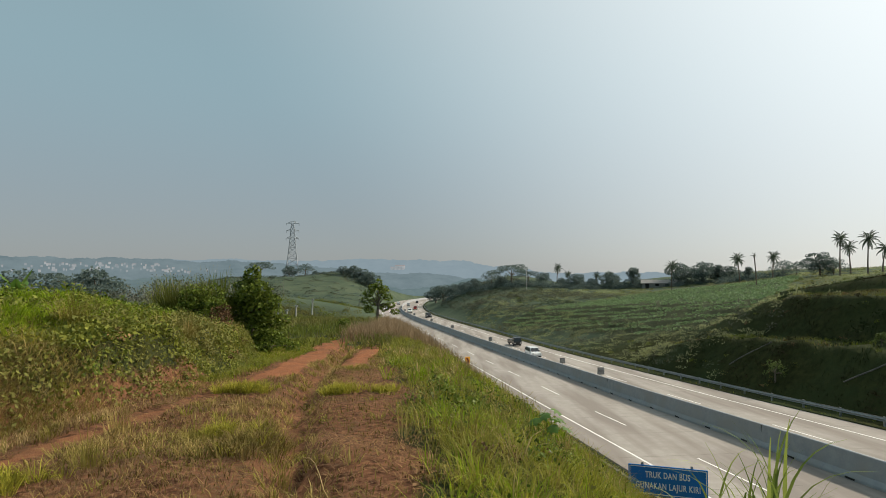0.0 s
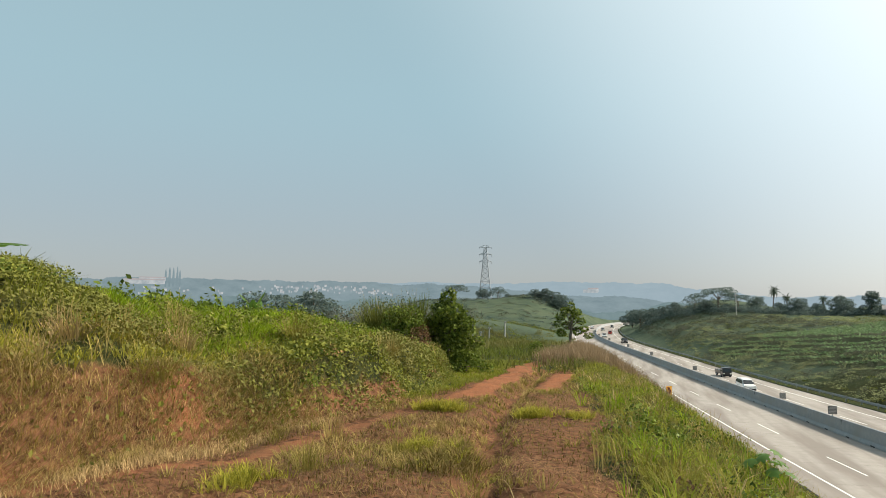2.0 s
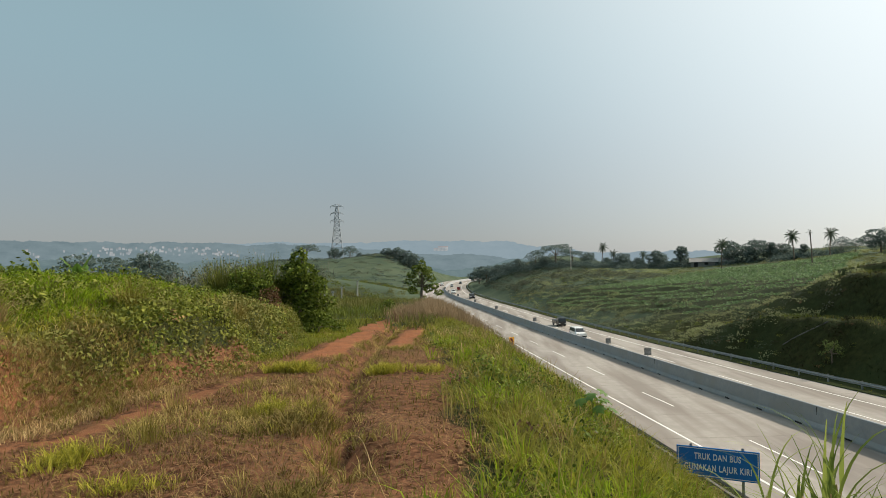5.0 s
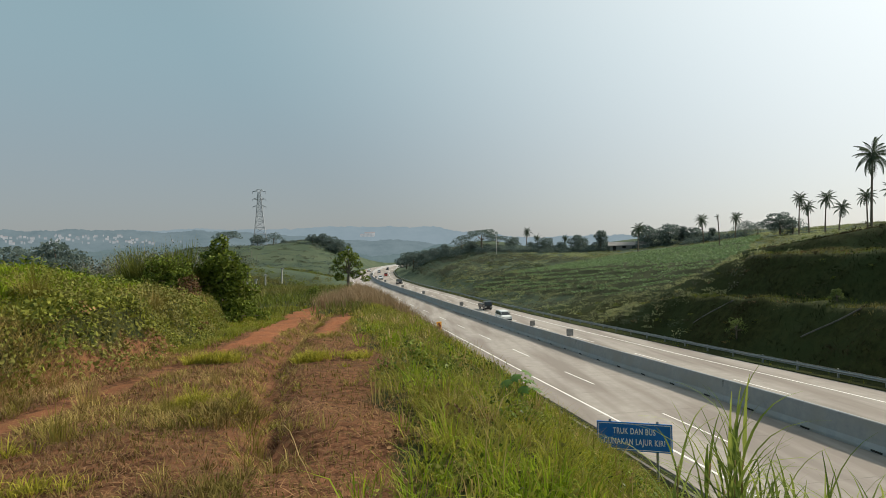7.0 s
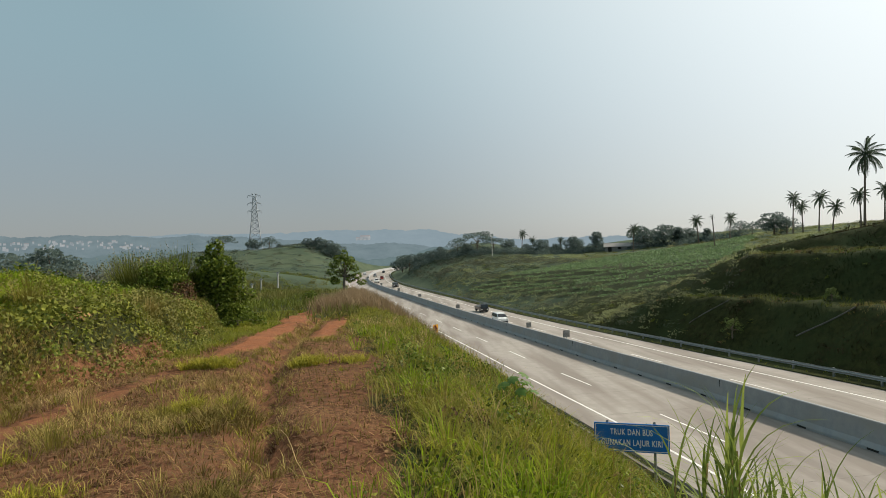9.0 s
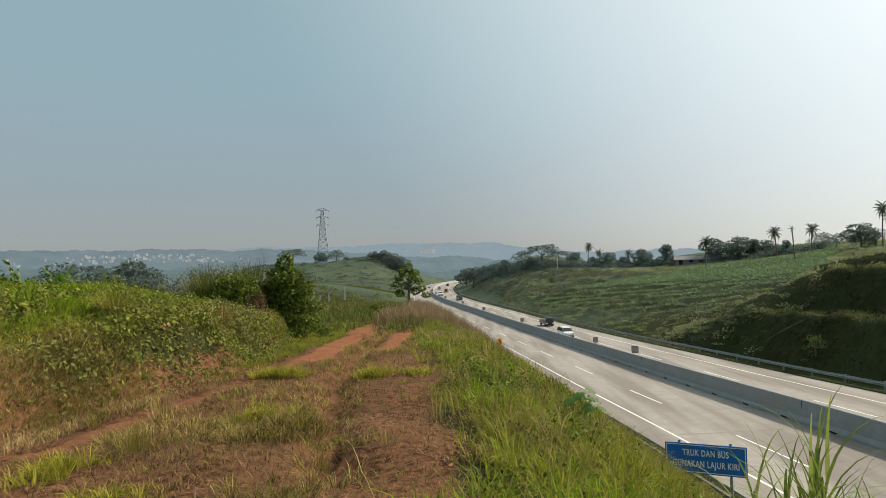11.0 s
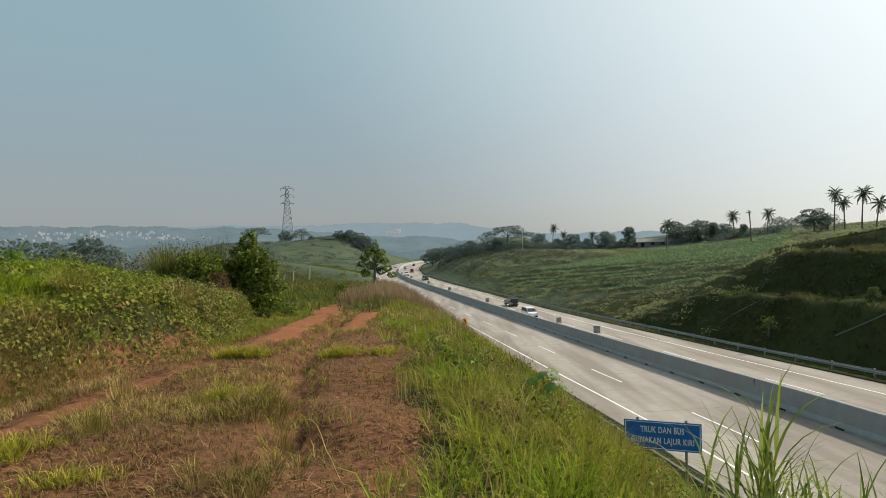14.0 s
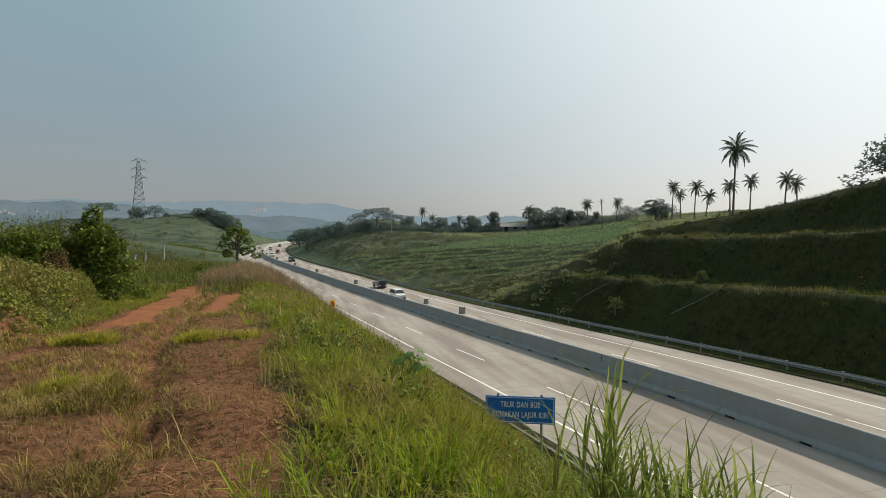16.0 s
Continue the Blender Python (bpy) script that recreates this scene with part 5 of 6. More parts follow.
M_PYLON = mat("weathered_steel", (0.26, 0.28, 0.30), (0.34, 0.36, 0.375), 1.0, 0.6, 0, 0, None, 0, 0.3)
make_pylon(-110.9, 456.7, 54.0)
M_POST = mat("pale_post", (0.33, 0.32, 0.29), (0.46, 0.45, 0.42), 3, 0.85)
for x, y, zt, r in ((-19.2, 72.6, 7.1, 0.10), (-17.5, 69.8, 6.5, 0.09), (-17.0, 72, 6.9, 0.10), (-22.6, 107.7, 6.6, 0.16)):
    z0 = float(ground_z(x, y))
    root = tagged(new("concrete_post"), "pale bare concrete post standing in the weeds", "post", "posts in the weeds")
    root.matrix_basis = pose(x, y, z0, 0, 1.0, 0)
    v_, f_ = tube_arrays([(0, 0, -0.3), (0, 0, (zt - z0) * 0.6), (0, 0, zt - z0)], [r, r * 0.9, r * 0.75], 6)
    mesh_fast("shaft", v_, f_, M_POST, root)
    bm = bmesh.new()
    box(bm, (-r * 1.6, -r * 1.2, zt - z0 - 0.18), (r * 1.6, r * 1.2, zt - z0 - 0.06))
    part("cap_bracket", bm, M_STEEL, root)

# ---- the bush, reeds and plants by the bank ----
BUSH_PADS = [(1.35 * a, 1.3 * b, c_, 1.12 * r, 1.05 * h) for a, b, c_, r, h in ((0.0, 0.0, 3.0, 0.36, 0.40), (-0.15, 0.2, 2.6, 0.45, 0.36), (0.28, -0.1, 2.45, 0.45, 0.38), (-0.3, -0.3, 2.05, 0.42, 0.34), (0.5, 0.1, 1.95, 0.46, 0.36), (0.1, 0.3, 1.85, 0.55, 0.42), (0.72, -0.2, 1.5, 0.44, 0.34), (1.0, 0.1, 1.1, 0.34, 0.24), (0.85, -0.3, 1.9, 0.26, 0.22), (0.15, -0.1, 3.3, 0.2, 0.2), (-0.5, 0.1, 2.6, 0.24, 0.2), (0.45, -0.45, 1.25, 0.42, 0.32), (-0.55, 0.2, 1.6, 0.45, 0.36), (0.0, 0.45, 1.1, 0.6, 0.45), (0.6, 0.3, 0.75, 0.42, 0.32), (-0.8, 0.0, 1.1, 0.5, 0.4), (-0.9, 0.2, 1.7, 0.4, 0.36), (0.1, -0.4, 0.7, 0.6, 0.45), (-0.4, -0.3, 0.55, 0.55, 0.4), (0.2, -0.2, 1.5, 0.6, 0.5), (0.0, -0.3, 2.2, 0.5, 0.45))]
bush = make_tree("bush", "tall dense green bush with a pointed top beside the track", 3.3, 2.6, 0.15, 8500, M_BUSH, "round", 0.05, pads=BUSH_PADS)
tagged(bush, category="bush")
stand(bush, -7.6, 24.8, scale=0.9)
low = make_tree("bush", "broad leafy shrub beside the reeds", 1.7, 2.2, 0.12, 3200, M_BUSH, "round", trunk=0.1)
tagged(low, category="bush")
stand(low, -9.0, 23.6)
drybush = make_tree("bush", "withered brown shrub at the foot of the bush", 1.15, 1.0, 0.07, 1500, M_STRAW, "round", trunk=0.1)
tagged(drybush, category="bush")
stand(drybush, -8.1, 22.9)
dark = make_tree("bush", "low dark-leaved shrub beside the track", 0.85, 1.7, 0.13, 1500, M_BUSH, "open")
tagged(dark, category="bush")
stand(dark, -6.7, 24.4)
knob = make_tree("bush", "small round dark bush at the end of the track", 1.0, 1.2, 0.12, 1100, M_BUSH, "round", trunk=0.1)
tagged(knob, category="bush")
stand(knob, -7.0, 44.0)
TREE_PADS = [(a, b, c_, 1.05 * r, 1.75 * h) for a, b, c_, r, h in ((0.1, 0, 3.75, 0.42, 0.30), (-0.45, 0.2, 3.35, 0.50, 0.22), (0.6, -0.2, 3.2, 0.55, 0.22), (-0.9, 0, 2.75, 0.55, 0.22), (0.35, 0.3, 2.6, 0.50, 0.24), (1.05, 0.1, 2.35, 0.50, 0.20), (-1.15, -0.2, 2.05, 0.50, 0.20), (-0.3, 0.4, 1.9, 0.55, 0.24), (1.35, -0.1, 1.6, 0.50, 0.18), (0.7, 0.2, 1.35, 0.55, 0.22), (-0.9, 0.1, 1.2, 0.50, 0.24), (1.75, 0.0, 0.95, 0.45, 0.18))]
rtree = make_tree("young_tree", "young open-branched tree above the motorway", 4.0, 3.4, 0.20, 2300, M_BUSH, "open", 0.15, pads=TREE_PADS)
stand(rtree, -6.5, 61.7)


def arc_blades(n, reach, spread, width, foot):
    """Long arching sword leaves from one foot, six pieces long."""
    a = rng.uniform(0, 2 * np.pi, n)
    L = reach * rng.uniform(0.55, 1.0, n)
    ln = rng.uniform(0.05, spread, n)
    k = 7
    t = np.linspace(0, 1, k)
    out = np.stack([np.cos(a), np.sin(a)], -1)
    side = np.stack([-np.sin(a), np.cos(a)], -1)
    ft = foot * np.sqrt(rng.uniform(0, 1, n))[:, None] * np.stack([np.cos(a + 0.7), np.sin(a + 0.7)], -1)
    hor = L[:, None] * ln[:, None] * (0.5 * t + 0.9 * t**2.5)[None]
    ver = L[:, None] * (t[None] - ln[:, None] * 0.55 * t[None] ** 3)
    w_ = width * rng.uniform(0.6, 1.2, n)[:, None] * (np.clip(1.15 - t, 0.04, 1) * np.clip(0.4 + 2.5 * t, 0, 1))[None]
    c_ = np.concatenate([ft[:, None] + out[:, None] * hor[..., None], ver[..., None]], -1)
    sd = np.concatenate([side, 0 * a[:, None]], -1)[:, None]
    v_ = np.stack([c_ - sd * w_[..., None] / 2, c_ + sd * w_[..., None] / 2], 2).reshape(-1, 3)
    i_, j_ = np.meshgrid(np.arange(n), np.arange(k - 1), indexing="ij")
    b_ = (i_ * k + j_) * 2
    f_ = np.stack([b_, b_ + 1, b_ + 3, b_ + 2], -1).reshape(-1, 4)
    return v_, f_


def clump(x, y, n, reach, spread, width, foot, label, group, material, name="grass_clump"):
    root = tagged(new(name), label, "grass clump", group)
    v_, f_ = arc_blades(n, reach, spread, width, foot)
    mesh_fast("leaves", v_, f_, material, root)
    for i in range(1, 4):
        v_, f_ = tube_arrays([(0.05 * math.cos(i), 0.05 * math.sin(i), 0), (0.1 * reach * math.cos(i), 0.1 * reach * math.sin(i), reach * 0.6), (0.22 * reach * math.cos(i), 0.22 * reach * math.sin(i), reach * 1.0)], [0.006, 0.004, 0.002], 4)
        mesh_fast("seed_stalk", v_, f_, M_DRY, root)
    root.matrix_basis = pose(x, y, float(ground_z(x, y)) - 0.03)
    return root


def cane_clump(x, y, canes, reach, label):
    """Stout grass canes, each a jointed stem with long leaves fanning up from it."""
    root = tagged(new("cane_grass"), label, "grass clump", "grass clumps at the brink")
    stems, leaves = [], []
    for k in range(canes):
        a, lean = rng.uniform(0, 2 * math.pi), rng.uniform(0.02, 0.16)
        h = reach * rng.uniform(0.5, 0.8)
        fx, fy = 0.16 * rng.normal(), 0.16 * rng.normal()
        t = np.linspace(0, 1, 5)
        ln = np.stack([fx + lean * h * t**1.5 * math.cos(a), fy + lean * h * t**1.5 * math.sin(a), h * t], -1)
        stems.append(tube_arrays(ln, 0.009 * (1.25 - 0.7 * t), 5))
        for j in range(11):
            u = 0.15 + 0.85 * j / 10
            base = np.array([np.interp(u, t, ln[:, q_]) for q_ in range(3)])
            b = a + j * 2.4 + rng.uniform(-0.5, 0.5)
            length = reach * rng.uniform(0.34, 0.6)
            spread = rng.uniform(0.25, 0.95) * (1.15 - 0.55 * u)
            s_ = np.linspace(0, 1, 7)
            out = np.array([math.cos(b), math.sin(b), 0])
            mid_ = base + out * (length * spread * (0.7 * s_ + 0.8 * s_**2.4))[:, None] + np.array([0, 0, 1.0]) * (length * (s_ - spread * 0.75 * s_**2.6))[:, None]
            side = np.array([-math.sin(b), math.cos(b), 0])
            w_ = rng.uniform(0.018, 0.031) * np.clip(1.1 - s_, 0.03, 1) * np.clip(0.5 + 3 * s_, 0, 1)
            v_ = np.stack([mid_ - side * w_[:, None] / 2, mid_ + side * w_[:, None] / 2], 1).reshape(-1, 3)
            i_ = np.arange(6)[:, None] * 2
            leaves.append((v_, i_ + np.array([[0, 1, 3, 2]])))
    mesh_fast("stems", *merge(*stems), M_DRYSTALK, root)
    mesh_fast("leaves", *merge(*leaves), M_REED, root)
    root.matrix_basis = pose(x, y, float(ground_z(x, y)) - 0.03)
    return root


for x, y, n, reach in ((-9.5, 24.4, 230, 2.6), (-10.7, 24.0, 170, 2.0), (-8.9, 24.6, 190, 2.6), (-10.1, 23.9, 160, 2.2)):
    clump(x, y, n, reach, 0.55, 0.05, 0.4, "tall sword-leaved reeds beside the bush", "reeds by the bush", M_ROUGH, "reed_clump")
for az, r, n, reach in ((25.2, 4.9, 24, 0.7), (27.0, 4.7, 60, 1.42), (28.5, 4.4, 40, 0.95), (30.5, 4.5, 50, 1.05), (33.0, 4.6, 46, 1.0), (35.6, 4.7, 60, 1.36), (37.2, 4.4, 50, 1.1), (39.0, 4.6, 50, 1.05), (41.0, 4.5, 46, 1.0), (43.5, 4.5, 46, 0.95), (46.5, 4.6, 40, 0.9)):
    cane_clump(r * math.sin(radians(az)), r * math.cos(radians(az)), max(4, n // 6), reach * 1.05, "tall coarse cane grass at the brink")
    clump(r * math.sin(radians(az)), r * math.cos(radians(az)), n, reach * 0.62, 0.6, 0.018, 0.2, "coarse green grass clump at the brink", "grass clumps at the brink", M_REED)
for x, y, n, reach in ((-7.4, 8.6, 120, 0.75), (-6.3, 10.6, 150, 0.8), (-6.9, 7.0, 90, 0.6), (-5.9, 6.6, 80, 0.5), (-5.6, 13.6, 110, 0.6)):
    clump(x, y, n, reach, 1.0, 0.010, 0.18, "dry drooping grass tussock on the bank", "tussocks on the bank", M_DRY)
for x, y, n, reach in ((-2.9, 7.35, 90, 0.3), (-4.06, 7.9, 80, 0.42), (-3.43, 6.07, 90, 0.42), (-2.87, 9.0, 80, 0.32), (-1.6, 6.2, 60, 0.36)):
    clump(x, y, n, reach, 0.7, 0.008, 0.12, "small dry grass tussock on the dirt bench", "tussocks on the bench", M_DRY)


def banana(x, y, leaves, size, label):
    """A banana plant: sheath stem and broad arching blades with a midrib and torn edges."""
    root = tagged(new("banana_plant"), label, "banana plant")
    v_, f_ = tube_arrays([(0, 0, -0.2), (0, 0, 0.25 * size), (0.02, 0, 0.5 * size)], [0.09 * size, 0.07 * size, 0.05 * size], 8)
    mesh_fast("stem", v_, f_, M_BANANA, root, True)
    for turn, rise, length in leaves:
        k = 18
        t = np.linspace(0, 1, k)
        r_ = radians(rise)
        hx = length * (t * math.cos(r_) + 0.12 * t**2)
        hz = 0.45 * size + length * (t * math.sin(r_) - 0.30 * math.cos(r_) * t**2)
        w_ = 0.2 * length * np.sin(np.pi * np.clip(0.12 + 0.88 * t, 0, 1)) ** 0.6 * np.where(t < 0.14, 0.12, 1)
        w_ = w_ * (1 - 0.35 * (rng.uniform(0, 1, k) > 0.72))
        vs = []
        for q_ in range(k):
            droop = 0.25 * w_[q_]
            vs += [(hx[q_], -w_[q_], hz[q_] - droop), (hx[q_], 0, hz[q_]), (hx[q_], w_[q_], hz[q_] - droop)]
        fs = []
        for q_ in range(k - 1):
            for o_ in (0, 1):
                fs.append((3 * q_ + o_, 3 * q_ + o_ + 1, 3 * q_ + o_ + 4, 3 * q_ + o_ + 3))
        blade = mesh_fast("leaf", np.array(vs), np.array(fs), M_BANANA, root, True)
        blade.matrix_basis = pose(0, 0, 0, 0, 0, turn)
        rv, rf = tube_arrays(np.stack([hx, 0 * t, hz + 0.005], -1), 0.016 * size * (1.1 - t), 5)
        rib = mesh_fast("midrib", rv, rf, M_REED, blade, True)
    root.matrix_basis = pose(x, y, float(ground_z(x, y)))
    return root


banana(-11.0, 7.5, ((35, 74, 0.95), (215, 80, 1.0), (40, 24, 1.0), (300, 40, 0.7), (140, 45, 0.7)), 0.82, "young banana plant with torn upright leaves on the bank")
banana(-10.4, 15.2, ((20, 70, 0.7), (200, 60, 0.7), (100, 45, 0.6), (300, 50, 0.6)), 0.8, "small dark banana plant among cassava on the bank")
# leafy cassava-like plants along the ridge
c = np.stack([rng.uniform(-12.5, -9.0, 260), rng.uniform(8.5, 24, 260)], -1)
leaf_bank("ridge_plants", "leafy green plants along the top of the bank", c, 0.30, 0.50, 50, 0.11, M_BUSH, "plants")
c = np.stack([rng.uniform(-8.4, -5.6, 200), rng.uniform(9, 24, 200)], -1)
c = c[bank_d(c[:, 0], c[:, 1]) > 0.4]
leaf_bank("bank_bushlets", "small leafy clumps on the face of the bank", c, 0.28, 0.35, 60, 0.075, M_CREEPER, "plants")
c = np.array([(6.3, 35.5), (5.6, 37.0), (7.6, 27.5), (3.4, 52.0), (3.0, 54.0), (2.2, 60)])
leaf_bank("gutter_weeds", "broad-leaved weeds by the gutter", c, 0.5, 1.1, 90, 0.22, M_CREEPER, "weeds")

# creeper heaps that hang over the face of the bank, and the darker mass on its near shoulder
c = strewn(2300, -12, -4, 8.0, 30, lambda x, y: (bank_d(x, y) > 0.05) * (bank_d(x, y) < 2.0) * sm((y - 8.2) / 2.5) * (0.35 + 0.65 * patch(x, y, 1.1, 91)))
leaf_bank("creeper_mounds", "rounded heaps of creeper leaves on the bank face", c[::7], 0.42, 0.32, 230, 0.055, M_CREEPER, "creeper")
leaf_bank("creeper_mounds", "small heaps of creeper leaves on the bank face", c[1::2], 0.17, 0.15, 60, 0.050, M_CREEPER, "creeper")
# raised heaps of dark leaves stand in for shaded gaps in the creeper
leaf_bank("creeper_mounds", "dark creeper heaps coloured as shaded hollows on the bank face", c[2::16], 0.28, 0.18, 100, 0.055, M_BUSH, "creeper")
leaf_bank("withered_creeper", "withered brown creeper patches on the bank face", c[6::20], 0.26, 0.20, 60, 0.06, M_STRAW, "creeper")
c = strewn(1500, -13.5, -6.5, 2.0, 9.5, lambda x, y: (bank_d(x, y) > 1.7) * (bank_d(x, y) < 5.6) * sm((9.6 - y) / 1.5) * (0.2 + 0.8 * patch(x, y, 0.9, 44)))
leaf_bank("shoulder_creeper", "thick tangled creeper heaped on the bank shoulder", c[::7], 0.55, 0.22, 330, 0.045, M_CREEPER, "creeper")
leaf_bank("shoulder_creeper", "dark tangled creeper heaped on the bank shoulder", c[1::14], 0.5, 0.22, 260, 0.045, M_BUSH, "creeper")
p = scatter(1500, -10, -5.5, 2.0, 11.0, lambda x, y: sm((bank_d(x, y) - 0.75) / 0.3) * sm((2.3 - bank_d(x, y)) / 0.5) * (0.3 + 0.7 * patch(x, y, 1.2, 27)))
v, f = tuft_arrays(p, 22, 0.11, 0.12, 0.28, 0.006, 0.011, 1.0)
stuff(mesh_fast("bank_grass", v, f, M_YELLOWGRASS), "yellow-green grass on the ledge above the cut face", "grass")
p = scatter(5200, -11, -6, 8.0, 24, lambda x, y: sm((bank_d(x, y) - 1.3) / 0.5) * sm((5.2 - bank_d(x, y)) / 1.0) * (0.35 + 0.65 * patch(x, y, 0.7, 55)))
v, f = tuft_arrays(p, 14, 0.12, 0.16, 0.36, 0.007, 0.013, 0.9)
stuff(mesh_fast("bank_grass", v, f, M_LUSH), "lush grass sward on the bank top", "grass")
for x, y, n, reach in ((-6.9, 6.1, 150, 0.62), (-6.6, 5.4, 130, 0.5), (-6.75, 8.0, 170, 0.75), (-7.3, 3.9, 120, 0.6)):
    clump(x, y, n, reach, 1.25, 0.011, 0.2, "pale dry tussock hanging over the cut face", "tussocks on the bank", M_DRYSTALK)

# grass strip between the bush and the red earth
p = scatter(26000, -8.2, -4.4, 12.5, 36, lambda x, y: (x > toe_x(y) - 0.6) * (red_patch(x, y) < -0.02) * sm((-4.7 - 0.035 * (y - 15) - x) / 0.3))
v, f = blade_arrays(p, rng.uniform(0.06, 0.17, len(p)), rng.uniform(0.014, 0.026, len(p)), rng.uniform(0.2, 1.0, len(p)), 0.7)
stuff(mesh_fast("short_turf", v, f, M_BANKGRASS), "short green turf beside the red earth", "grass")

# leafy mounds and dry growth on the verge
c = strewn(1500, -2.4, 11, 2.0, 34, lambda x, y: right_side(x, y) * low_brink(x, y) * (0.1 + 0.9 * patch(x, y, 0.85, 71)))
leaf_bank("verge_mounds", "leafy olive weed mounds on the verge", c[::2], 0.24, 0.26, 56, 0.055, M_CREEPER, "weeds")
leaf_bank("verge_mounds", "dark leafy weed mounds on the verge", c[1::4], 0.26, 0.24, 60, 0.06, M_BUSH, "weeds")
leaf_bank("verge_mounds", "withered brown weeds on the verge", c[3::8], 0.22, 0.22, 60, 0.045, M_STRAW, "weeds")
c = np.array([(-0.3, 10.0), (0.1, 10.3), (0.5, 10.1), (0.75, 10.6), (-0.1, 10.6), (0.3, 9.7)])
leaf_bank("dark_shrub", "low dark shrub at the edge of the dirt bench", c, 0.34, 0.34, 130, 0.06, M_BUSH, "bush")
p = scatter(900, -2.0, 9, 3.0, 24, lambda x, y: right_side(x, y) * low_brink(x, y) * patch(x, y, 0.6, 14) ** 2)
v, f = tuft_arrays(p, 18, 0.1, 0.22, 0.5, 0.005, 0.009, 0.9)
stuff(mesh_fast("dry_grass", v, f, M_DRYSTALK), "straw-brown seeding grass among the verge weeds", "grass")
# tuft patches on the bench
for x, y, rx_, ry_, n, m_, h0, h1, label in ((-3.7, 11.6, 0.55, 0.35, 60, M_YELLOWGRASS, 0.12, 0.27, "bright yellow-green grass patch on the bench"), (-1.95, 11.7, 0.4, 0.25, 40, M_YELLOWGRASS, 0.12, 0.25, "yellow-green grass patch beside the rut"), (-1.1, 11.5, 0.25, 0.2, 20, M_YELLOWGRASS, 0.1, 0.22, "small yellow-green grass patch on the bench"), (-2.15, 7.3, 0.35, 1.1, 70, M_STUBBLE, 0.12, 0.28, "grey-brown dry grass along the rut"), (-2.1, 7.6, 0.3, 0.9, 16, M_YELLOWGRASS, 0.12, 0.28, "green grass along the rut"), (-2.75, 7.7, 0.3, 0.3, 18, M_YELLOWGRASS, 0.12, 0.26, "yellow-green grass patch on the bench"), (-3.85, 5.5, 0.4, 0.4, 30, M_YELLOWGRASS, 0.1, 0.24, "bright grass patch near the trail"), (-2.9, 4.9, 0.4, 0.35, 14, M_YELLOWGRASS, 0.08, 0.2, "grass patch on the near bench"), (-1.5, 4.6, 0.5, 0.6, 24, M_STUBBLE, 0.08, 0.2, "dry grass on the near bench")):
    q = np.stack([x + rx_ * rng.normal(size=n) * 0.42, y + ry_ * rng.normal(size=n) * 0.42, np.zeros(n)], -1)
    v, f = tuft_arrays(q, 26, 0.07, h0, h1, 0.005, 0.009, 1.0)
    stuff(mesh_fast("grass_patch", v, f, m_), label, "grass")
for x0, y0, x1, y1 in ((-1.77, 7.7, -0.6, 4.2), (-1.5, 6.2, -0.9, 5.0), (-3.4, 9.6, -2.6, 9.3), (-4.4, 9.5, -3.7, 9.1)):
    tt = np.linspace(0, 1, 9)
    px, py = x0 + (x1 - x0) * tt + 0.04 * np.sin(5 * tt), y0 + (y1 - y0) * tt
    v_, f_ = tube_arrays(np.stack([px, py, ground_z(px, py) + 0.035 + 0.05 * np.sin(math.pi * tt)], -1), 0.0075 * (1.2 - tt), 5)
    root = tagged(new("fallen_stalk"), "long pale dry stalk lying on the dirt bench", "stalk", "fallen stalks on the bench")
    mesh_fast("stem", v_, f_, M_DRYSTALK, root)

# plants that stand up along the brink
root = tagged(new("broadleaf_plant"), "broad-leaved green plant at the brink of the verge", "plant")
for k in range(9):
    a_, h_ = k * 2.4, 0.32 + 0.035 * k
    tip = (0.26 * math.cos(a_) * (1.2 - 0.07 * k), 0.26 * math.sin(a_) * (1.2 - 0.07 * k), h_)
    v_, f_ = tube_arrays([(0, 0, -0.05), (tip[0] * 0.4, tip[1] * 0.4, h_ * 0.8), tip], [0.008, 0.006, 0.004], 5)
    mesh_fast("stalk", v_, f_, M_REED, root)
    bm = bmesh.new()
    rim = [bm.verts.new((0.13 * math.cos(q_ * math.pi / 7) * (1.0 if q_ % 2 else 0.7), 0.12 * math.sin(q_ * math.pi / 7) * (1.0 if q_ % 2 else 0.7), -0.035 if q_ % 2 else -0.01)) for q_ in range(14)]
    hub = bm.verts.new((0, 0, 0.01))
    for q_ in range(14):
        bm.faces.new([hub, rim[q_], rim[(q_ + 1) % 14]])
    part("leaf", bm, M_BANANA, root, smooth=True).matrix_basis = Matrix.Translation(tip) @ pose(0, 0, 0, 20 * math.sin(k), 25, math.degrees(a_))
root.matrix_basis = pose(1.75, 10.45, float(ground_z(1.75, 10.45)))
for x, y, n, reach, m_, label in ((1.5, 10.7, 60, 0.62, M_REED, "spiky green grass clump at the brink of the verge"), (2.35, 9.9, 60, 0.6, M_REED, "spiky green grass clump at the brink of the verge"), (2.7, 9.2, 50, 0.55, M_DRY, "dry grass clump at the brink of the verge"), (0.15, 14.7, 20, 0.55, M_STUBBLE, "wispy withered weed at the brink of the verge"), (3.1, 9.6, 60, 0.6, M_REED, "spiky green grass clump at the brink of the verge")):
    clump(x, y, n, reach, 0.45, 0.011, 0.16, label, "clumps along the verge", m_)

M_SHED = mat("shed_wall", (0.20, 0.20, 0.19), (0.28, 0.275, 0.26), 1.0, 0.9)
M_SHEDROOF = mat("shed_roof", (0.17, 0.165, 0.16), (0.24, 0.23, 0.22), 0.8, 0.8)


